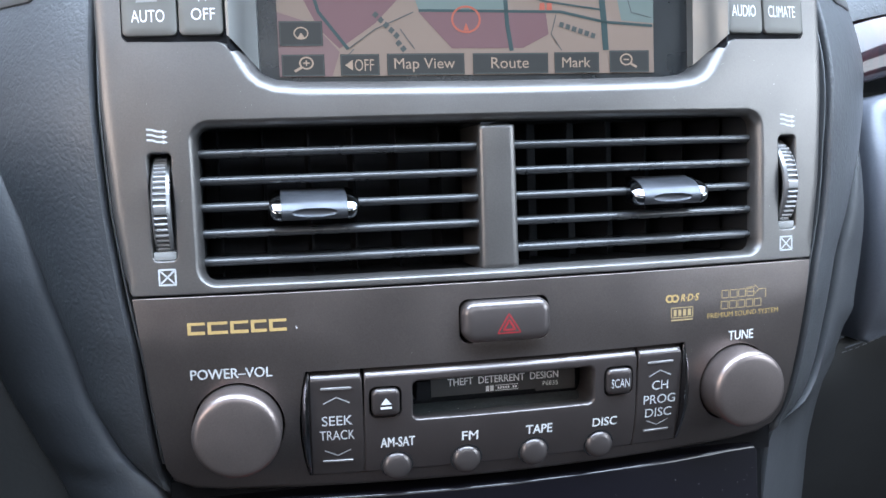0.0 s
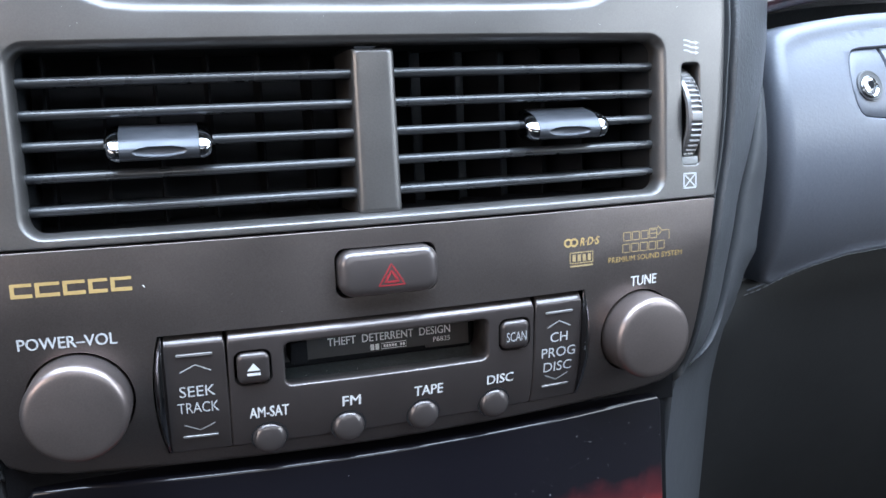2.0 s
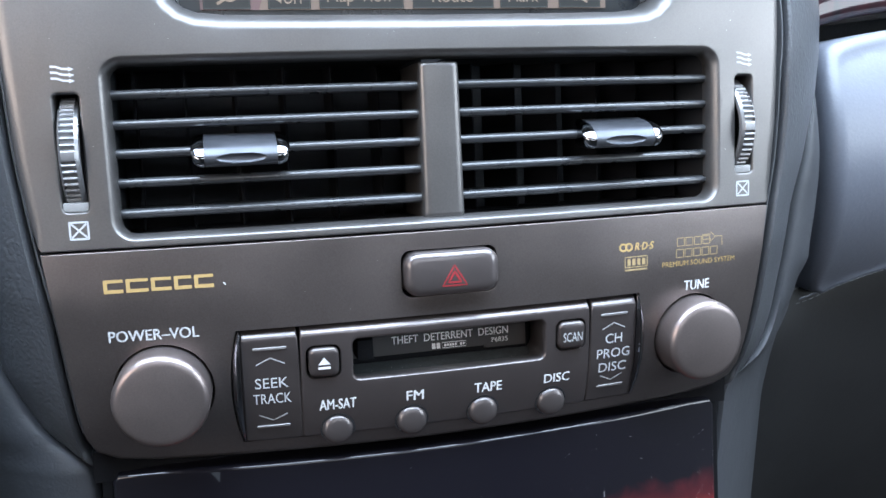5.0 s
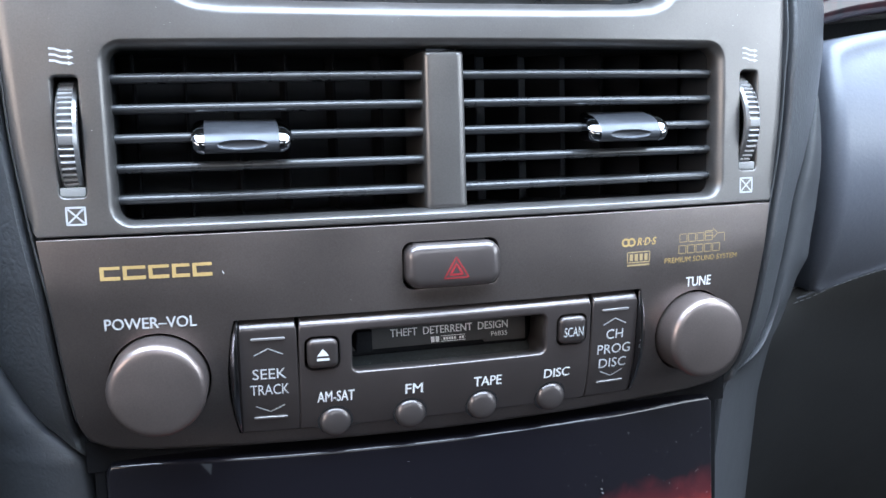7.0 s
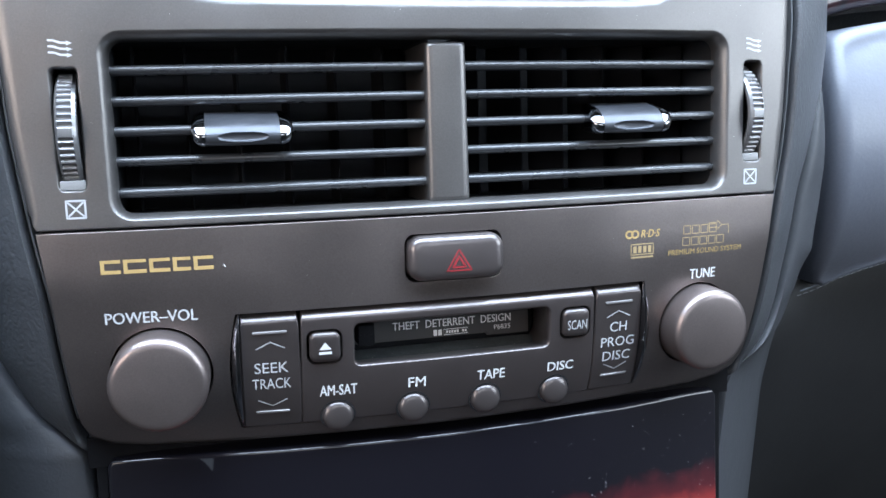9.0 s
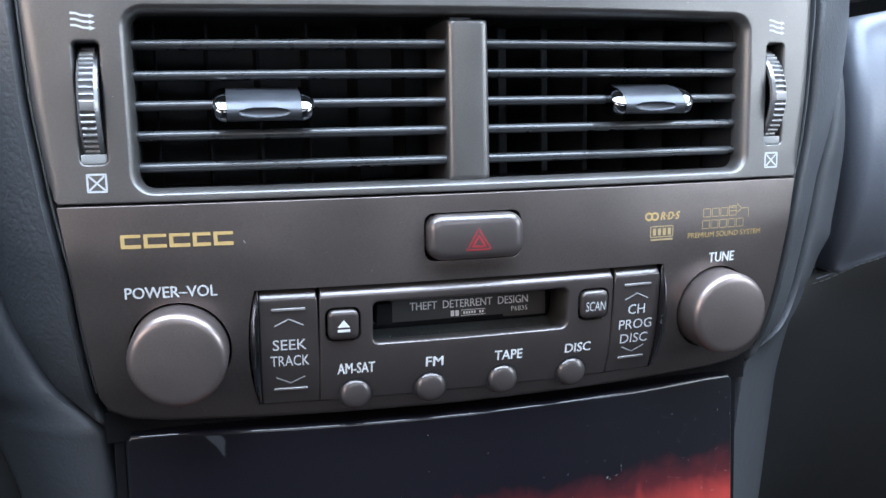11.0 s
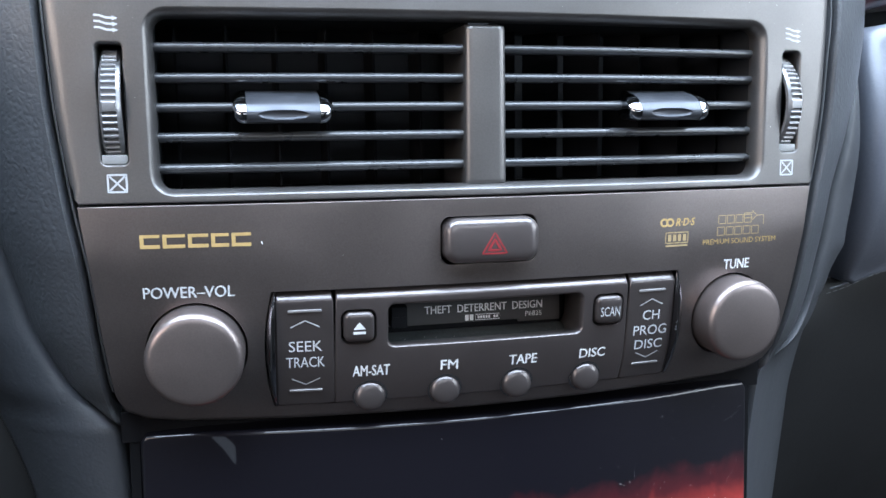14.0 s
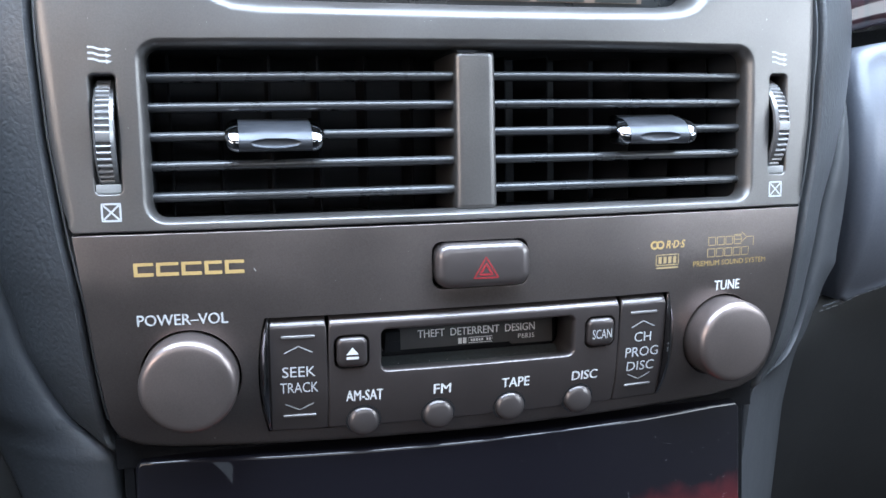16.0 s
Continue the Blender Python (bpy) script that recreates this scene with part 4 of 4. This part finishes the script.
ej = push("eject_button", rrect(-48.7, -38.8, -51.2, -41.2, 2.2), "dark square key with a white eject sign")
bm = bmesh.new()
poly(bm, [(-45.8, -46.8), (-41.8, -46.8), (-43.8, -44.3)], 1.95, mod)
poly(bm, [(-45.8, -48.4), (-41.8, -48.4), (-41.8, -47.5), (-45.8, -47.5)], 1.95, mod)
part("eject_sign", bm, INK, ej, "white eject sign", smooth=False, recalc=False)
sc = push("scan_button", rrect(38.8, 48.9, -50.7, -40.9, 2.2), "dark square key with white lettering")
lettering("SCAN", 40.2, 47.6, -48.0, -44.6, sc, ROCKER_INK, mod, 1.95)
for cx, cz in BTN:
    f = circle(cx, cz, 5.25, 40)
    b = part("source_button", button(f, [(0, -4), (0, 1.2), (0.2, 1.8), (0.7, 2.4), (1.5, 2.8)], 0.35, lambda x, z, cx=cx, cz=cz: surf(cx, cz)), BUTTON, radio, "round domed dark key")
    bm = bmesh.new()
    o = circle(cx, cz, 5.9, 40)
    a, c = verts(bm, [on_face(x, z, 0.55) for x, z in o()]), verts(bm, [on_face(x, z, 0.55) for x, z in o(0.75)])
    ring(bm, [a, c])
    part("button_gap", bm, GLOSS_BLACK, b, "dark gap round the key", smooth=False, recalc=False)
for words, box in (("AM-SAT", (-45.8, -33.6, -63.6, -59.8)), ("FM", (-16.3, -10.4, -63.2, -59.7)), ("TAPE", (7.8, 17.8, -63.2, -59.7)), ("DISC", (34.0, 43.8, -63.1, -59.7))):
    lettering(words, *box, radio, INK, mod, 0.15, bold=0.09)

# rockers beside the cassette unit
def rocker(s, name, label):
    a, b = (-70.4, -51.6) if s < 0 else (51.6, 70.4)
    ob = unit(a, b, [], name, BUTTON, label)
    bm = bmesh.new()
    loops = []
    for z, w in ((-73.3, 0.6), (-71, 1.5), (-66, 2.4), (-58, 3.1), (-50, 3.2), (-43, 2.7), (-38, 1.9), (-35, 1.1), (-33.7, 0.5)):
        x0 = 70.2
        row = [(x0, -0.5), (x0 + 0.2 * w, -0.95), (x0 + 0.45 * w, -0.95), (x0 + 0.68 * w, -0.55), (x0 + 0.86 * w, 0.2), (x0 + 0.97 * w, 1.3), (x0 + w, 2.4), (x0 + w, 7)]
        swell = 2.4 * (1 - ((z + 53.5) / 19.8) ** 2)
        loops.append(verts(bm, [(s * x, surf(70, z) + y - swell * min(1.0, (x - x0) / 0.6) * (x < x0 + w), z) for x, y in row]))
    ring(bm, loops, closed=False)
    part("rocker_flank", bm, DARK_CHROME, ob, "gloss black flank")
    m = s * 61.0
    for z, up in ((-40.1, True), (-67.8, False)):
        bm = bmesh.new()
        button(rrect(m - 5.4, m + 5.4, z - 0.45, z + 0.45, 0.4, 2), [(0, -0.2), (0, 0.3), (0.15, 0.5)], 0.0, mod, 2, bm)
        part("rocker_ridge", bm, RIDGE, ob, "raised ridge, its highlight in the colour")
        bm = bmesh.new()
        q = z - 3.2 if up else z + 2.3
        ribbon(bm, [(m - 4.6, q - (2.2 if up else -2.2)), (m, q), (m + 4.6, q - (2.2 if up else -2.2))], 0.38, 0.15, mod)
        part("chevron_sign", bm, GREY_INK, ob, smooth=False, recalc=False)
    return ob


seek = rocker(-1, "seek_rocker", "dark rocker with white seek lettering")
lettering("SEEK", -66.3, -55.6, -53.8, -50.2, seek, ROCKER_INK, mod, 0.15)
lettering("TRACK", -67.2, -54.9, -59.3, -55.7, seek, ROCKER_INK, mod, 0.15)
chan = rocker(1, "channel_rocker", "dark rocker with white channel lettering")
lettering("CH", 57.8, 64.6, -51.0, -47.4, chan, ROCKER_INK, mod, 0.15)
lettering("PROG", 54.6, 68.0, -56.6, -53.0, chan, ROCKER_INK, mod, 0.15)
lettering("DISC", 55.6, 66.8, -62.0, -58.4, chan, ROCKER_INK, mod, 0.15)


def knob(cx, name, label):
    """A round knob whose axis stands square to the curved panel."""
    cz, r = -51.9, 15.1
    y = surf(cx, cz)
    prof = [(0.0, -8), (0.0, 0), (0.05, 6), (0.1, 9.7), (0.3, 10.4), (0.75, 11.1), (1.4, 11.6), (2.2, 11.88), (3.1, 12.0)]
    nx, nz = 0.35 * (2 * 0.00053 * cx - 2 * 6.9e-6 * cx * (cz + 20)), 0.35 * (2 * 0.0021 * (cz + 20) - 6.9e-6 * cx * cx)
    bm = button(circle(cx, cz, r, 72), prof, 0.6, lambda x, z: 0.0, rings=6)
    turn = Vector((nx, -1, nz)).normalized().rotation_difference(Vector((0, -1, 0))).inverted().to_matrix()
    for v in bm.verts:
        v.co = turn @ (v.co - Vector((cx, 0, cz))) + Vector((cx, y, cz))
    return part(name, bm, KNOB, radio, label)


knob(-94.8, "volume_knob", "large round satin taupe knob")
knob(94.8, "tuning_knob", "large round satin taupe knob")
lettering("POWER\u2013VOL", -110.0, -82.5, -34.3, -30.7, radio, ROCKER_INK, bold=0.08)
lettering("TUNE", 90.4, 101.5, -34.5, -30.9, radio, INK, bold=0.08)
lettering("R\u00b7D\u00b7S", 69.3, 77.0, -17.6, -14.9, radio, GOLD, slant=0.25, bold=0.1)
lettering("PREMIUM SOUND SYSTEM", 80.7, 112.5, -25.0, -23.1, radio, GOLD)

# gilt marks as plain shapes
bm = bmesh.new()
x = -110.0
for w in (6.4, 7.2, 6.6, 5.8, 6.4):
    z0, z1 = -18.4, -14.1
    poly(bm, [(x, z0), (x + w - 0.5, z0), (x + w - 0.5, z0 + 1.15), (x, z0 + 1.15)], 0.12)
    poly(bm, [(x + 1.2, z1 - 1.0), (x + w - 0.5, z1 - 1.0), (x + w - 0.5, z1), (x + 1.2, z1)], 0.12)
    poly(bm, [(x, z0 + 1.15), (x + 1.2, z0 + 1.15), (x + 1.2, z1), (x, z1)], 0.12)
    x += w + 0.35
part("maker_mark", bm, GOLD, radio, "gilt mark of plain shapes", smooth=False, recalc=False)
bm = bmesh.new()
for cx in (64.6, 66.9):
    ribbon(bm, [(cx + 1.3 * math.cos(math.pi * k / 8), -16.3 + 1.2 * math.sin(math.pi * k / 8)) for k in range(16)], 0.7, 0.12, closed=True, step=9)
part("rings_sign", bm, GOLD, radio, "two linked gilt rings", smooth=False, recalc=False)
bm = bmesh.new()
ribbon(bm, [(65.3, -23.6), (74.3, -23.6), (74.3, -19.9), (65.3, -19.9)], 0.35, 0.12, closed=True)
for k in range(4):
    poly(bm, [(66.2 + 2 * k, -23.0), (67.5 + 2 * k, -23.0), (67.5 + 2 * k, -20.6), (66.2 + 2 * k, -20.6)], 0.12)
poly(bm, [(65.3, -24.9), (74.3, -24.9), (74.3, -24.3), (65.3, -24.3)], 0.12)
part("format_mark", bm, GOLD_DIM, radio, "small gilt mark of plain bars", smooth=False, recalc=False)
bm = bmesh.new()
for row_z, n, x0 in ((-17.6, 4, 87.0), (-21.8, 5, 86.6)):
    for k in range(n):
        a = x0 + 3.7 * k
        ribbon(bm, [(a, row_z), (a + 3.0, row_z), (a + 3.0, row_z + 2.9), (a, row_z + 2.9)], 0.3, 0.12, closed=True)
ribbon(bm, [(98, -14.2), (101.5, -14.2), (101.5, -13.4), (103.6, -15.2), (101.5, -16.9), (101.5, -16.0), (98, -16.0)], 0.3, 0.12, closed=True)
ribbon(bm, [(103.6, -15.2), (106.6, -15.2), (106.6, -18.6)], 0.3, 0.12)
part("sound_mark", bm, GOLD_DIM, radio, "thin gilt mark of plain outlines", smooth=False, recalc=False)


# ---------------------------------------------------------------- lacquered lid under the radio
lid = thing("ashtray_lid", (0, 20, -200), "glossy dark red burl wood lid under the radio", "wood trim")


def lid_face(x, z):
    return 11.5 + 0.00095 * x * x - 0.10 * (-84 - z)


lo = rim_loop([(-113.9, -200, 1), (107.0, -200, 1), (109.6, -140, 1), (112.2, -86.2, 1), (111.5, -85.1, 1), (100, -84.6, 1), (50, -84.9, 1), (0, -85.1, 1), (-50, -84.9, 1), (-100, -84.6, 1), (-113.2, -85.1, 1), (-113.9, -86.2, 1)], 4)
bm = plate(lo, [(0.4, 0.05), (0.8, 0.22), (1.15, 0.55), (1.4, 1.0), (1.6, 1.8), (1.6, 12)], [], 6, lid_face)
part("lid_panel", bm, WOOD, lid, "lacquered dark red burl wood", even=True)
# dark backing that stands for the shade under the radio and beside the lid
bm = bmesh.new()
slab(bm, -127, 127, 40, 44, -240, -70)
slab(bm, -121.5, 121, 27, 42, -86.5, -76)
part("lid_backing", bm, JOINT_SHADE, lid, "black backing with the shade round the lid in its colour", smooth=False)
# ---------------------------------------------------------------- glove box and the passenger's side of the dashboard
glove = thing("glove_box", (300, 90, -60), "slate leather glove box with a chrome lock and stitched hem", "glove box")


def hem(x):
    """The fold along the foot of the glove box."""
    return float(np.interp(x, [190, 212.8, 223, 236.4, 254, 290, 430], [-70, -61.3, -54.9, -50.0, -45.3, -42.4, -42.4]))


def brow(x):
    return float(np.interp(x, [190, 203, 211.5, 222, 235, 255, 272, 300, 430], [49, 57.8, 60.7, 63.3, 65.7, 68.1, 69.3, 70.2, 71.6]))


def glove_at(x, z):
    """Depth of the glove box's bulging face."""
    u = (z + 48) / 116 - 0.5
    return 58 + 90 * u * u


def inset(pts, step):
    """A loop as a function of its inset."""
    pts = dense(pts, step)
    nn = normals(pts)
    return lambda d=0.0: [(p[0] - q[0] * d, p[1] - q[1] * d) for p, q in zip(pts, nn)]


pocket_f = inset([(245.2, 52.2), (242.6, 49.8), (240.6, 46.4), (239.2, 41), (238.6, 33.6), (239.6, 26.5), (241.4, 22.4), (244.6, 19.9), (250, 18.9), (263.7, 17.7), (322, 15.6), (324, 58), (282.9, 55.3), (263, 53.8), (250.3, 53.2)], 2.5)
foot = [(x, hem(x) + 0.6, 0.4) for x in (217, 223, 229, 236.4, 245, 254, 270, 290, 340, 380, 430)]
head = [(x, brow(x) - 6.4, 1.0) for x in (430, 380, 340, 300, 272, 255, 235, 222, 215)]
cheek = [(210.6, 53.2, 1.0), (207.6, 47, 1.0), (205.8, 38, 1.0), (205.0, 28, 1.0), (204.8, 16, 1.0), (205.2, 4, 1.0), (206.2, -8, 1.0), (208.0, -22, 1.0), (210.4, -36, 1.0), (212.6, -48, 0.8), (214.4, -56.6, 0.5)]
bm = plate(rim_loop(foot + head + cheek, 3), [(1.4, 0.11), (2.8, 0.5), (4.2, 1.2), (5.4, 2.2), (6.4, 3.6), (7.1, 5.4), (7.5, 7.8), (7.7, 34)], [(pocket_f, [(0.3, 0.12), (0.7, 0.5), (1.0, 1.2), (1.15, 2.4), (1.2, 9)])], 4, glove_at)
part("door_skin", bm, GLOVE, glove, "padded slate skin")
bm = bmesh.new()
for k in range(76):
    a, b = 206 + 2.9 * k, 207.9 + 2.9 * k
    p, q = (Vector((x, glove_at(x, hem(x)) + 0.9, hem(x) - 2.2)) for x in (a, b))
    m = bmesh.ops.create_cone(bm, segments=6, radius1=0.2, radius2=0.2, depth=(q - p).length, cap_ends=True)["verts"]
    bmesh.ops.transform(bm, verts=m, matrix=Matrix.Translation((p + q) / 2) @ (q - p).to_track_quat("Z", "Y").to_matrix().to_4x4())
part("stitching", bm, THREAD, glove, "grey stitching along the hem", kind="stuff")
bm = bmesh.new()
loops = []
for x in range(207, 430, 4):
    y, z = glove_at(x, hem(x)) + 0.1, hem(x) + 0.1
    loops.append(verts(bm, [(x, y + 0.42 * math.cos(g), z + 0.42 * math.sin(g)) for g in [2 * math.pi * k / 8 for k in range(8)]]))
ring(bm, loops)
part("piping", bm, GLOVE, glove, "piped hem")


# lock and latch lever, sunk into a pocket of the door
def plate_at(x, z):
    return glove_at(x, z) + 0.5 + 2.2 * (max(0.0, abs(z - 36) - 9) / 9) ** 2


LOCK = (248.6, 34.6)
lock_f = inset([(245.8, 51.0), (243.6, 49.0), (241.9, 46), (240.5, 40.8), (239.9, 33.6), (240.9, 27), (242.4, 23.4), (245.2, 21.2), (250, 20.2), (261.9, 19.2), (262.2, 28), (262.1, 37), (261.8, 46), (261.6, 52.4), (250.6, 51.9)], 2.5)
latch_f = inset([(263.7, 19.1), (318, 17.4), (320, 56.4), (282.9, 54.0), (263.5, 52.6), (263.7, 46), (264.0, 37), (264.0, 28)], 3)
bm = bmesh.new()
slab(bm, 239, 322, 82, 84, 17, 57)
part("latch_joint", bm, VANE, glove, "dark joint round the latch", smooth=False)
lp = part("lock_plate", button(lock_f, [(0, -8), (0, -0.6), (0.2, -0.2), (0.6, 0.0)], 0.1, plate_at), GLOVE, glove, "slate plate round the lock")
part("latch", button(latch_f, [(0, -8), (0, -0.6), (0.2, -0.2), (0.7, 0.0)], 0.3, plate_at), GLOVE, glove, "slate latch lever")
lock_y = lambda x, z: glove_at(*LOCK) + 0.6 + 0.32 * (z - LOCK[1])
part("lock_bezel", button(circle(LOCK[0] + 0.5, LOCK[1] + 0.4, 7.0, 36), [(0, -1), (0, 0.9), (0.4, 1.1), (0.8, 0.9)], -0.2, lock_y), BLACK, lp, "dark lock surround")
part("lock_cylinder", button(circle(LOCK[0] - 0.4, LOCK[1] - 0.3, 5.0, 36), [(0, 0.4), (0.1, 1.8), (0.5, 2.1), (1.1, 1.8)], -0.3, lock_y), LOCK_METAL, lp, "chrome lock cylinder")
bm = bmesh.new()
slab(bm, LOCK[0] - 0.6, LOCK[0] + 1.8, lock_y(*LOCK) - 1.9, lock_y(*LOCK) - 0.8, LOCK[1] - 3.2, LOCK[1] + 2.6, 0.5)
part("keyhole", bm, VANE, lp, "dark keyhole")

under = thing("lower_dashboard", (300, 120, -240), "dark lower dashboard in deep shade under the glove box", "dashboard")
bm = bmesh.new()
loops = []
for x in [150, 165, 180] + [190 + 12 * k for k in range(22)]:
    h = hem(max(x, 190)) - 1
    loops.append(verts(bm, [(x, 100, h + 4), (x, 98, h - 4), (x, 106, h - 30), (x, 130, h - 90), (x, 190, h - 220), (x, 320, h - 330), (x, 330, h - 720)]))
ring(bm, loops, closed=False)
part("lower_skin", bm, LOWER, under, "grained slate plastic, darkened for deep shade")

strip = thing("dashboard_wood_strip", (300, 100, 80), "glossy dark red wood strip above the glove box", "wood trim")
bm = bmesh.new()
loops = []
for x in [185 + 8 * k for k in range(32)]:
    b = brow(x)
    z0 = b + 9.5 + 0.02 * (x - 185)
    loops.append(verts(bm, [(x, 120, z0 - 2), (x, 96, z0 - 0.6), (x, 93.6, z0), (x, 92, z0 + 1.5), (x, 91, z0 + 6), (x, 93, z0 + 20), (x, 101, z0 + 30), (x, 125, z0 + 34)]))
ring(bm, loops, closed=False)
part("strip_panel", bm, STRIP_WOOD, strip, "lacquered dark red wood")
top = thing("dashboard", (0, 150, 100), "dark slate dashboard with a grained skin", "dashboard")
for s in (-1, 1):
    bm = bmesh.new()
    loops = []
    for x in [150 + 14 * k for k in range(26)]:
        z0 = brow(max(x, 190))
        loops.append(verts(bm, [(s * x, 150, z0 - 60), (s * x, 170, z0 + 4), (s * x, 150, z0 + 34), (s * x, 104, z0 + 42), (s * x, 110, z0 + 70), (s * x, 140, z0 + 110), (s * x, 260, z0 + 130), (s * x, 480, z0 + 60)]))
    ring(bm, loops, closed=False)
    part("top_skin", bm, PAD, top, "dark grained skin")
# unseen hood, brought forward to shade the lip round the display
bm = bmesh.new()
loops = []
for x in [-130 + 10 * k for k in range(27)]:
    loops.append(verts(bm, [(x, -14, 170), (x, -4, 188), (x, 70, 204), (x, 260, 215), (x, 480, 130)]))
ring(bm, loops, closed=False)
part("hood", bm, PAD, top, "unseen dark grained hood that shades the console")
# unseen block, added to keep light off the driver's side pad and flank
bm = bmesh.new()
slab(bm, -520, -200, -60, 110, -110, 60, 24)
part("light_block", bm, PAD, top, "unseen dark block that shades the driver's side")
knee = thing("knee_panel", (-300, 120, -240), "dark lower dashboard on the driver's side in shade", "dashboard")
bm = bmesh.new()
loops = []
for x in [-150 - 12 * k for k in range(26)]:
    loops.append(verts(bm, [(x, 110, 130), (x, 84, 60), (x, 72, 0), (x, 67, -50), (x, 63, -90), (x, 64, -130), (x, 80, -180), (x, 190, -290), (x, 320, -400), (x, 330, -780)]))
ring(bm, loops, closed=False)
part("knee_skin", bm, LOWER, knee, "slate skin, darkened for shade")

# ---------------------------------------------------------------- dust
rnd = random.uniform


def face_spot():
    x, z = rnd(-120, 120), rnd(-76, -6)
    return (x, surf(x, z), z)


def bezel_spot():
    while True:
        x, z = rnd(-122, 122), rnd(-3, 78)
        if not (abs(x) < 108 and -4 < z < 56) and not (110 < abs(x) < 121 and 6 < z < 45) and not (abs(x) < 84 and z > 62):
            return (x, surf(x, z), z)


def lid_spot():
    x, z = 112 - abs(random.gauss(0, 48)), rnd(-150, -88)
    return (max(x, -108), lid_face(max(x, -108), z), z)


bm = bmesh.new()
ribbon(bm, [(-73.7, -17.1), (-73.35, -17.6), (-73.2, -18.0)], 0.22, 0.14, step=5)
part("fluff", bm, DUST, radio, "white flake of fluff", smooth=False, recalc=False)
specks(60, face_spot, radio, (0.04, 0.11))
specks(60, bezel_spot, vents, (0.04, 0.11))
specks(260, lid_spot, lid, (0.05, 0.15))
specks(40, lambda: (rnd(-33, 33), rnd(6, 20), -55.1), radio, (0.04, 0.14))
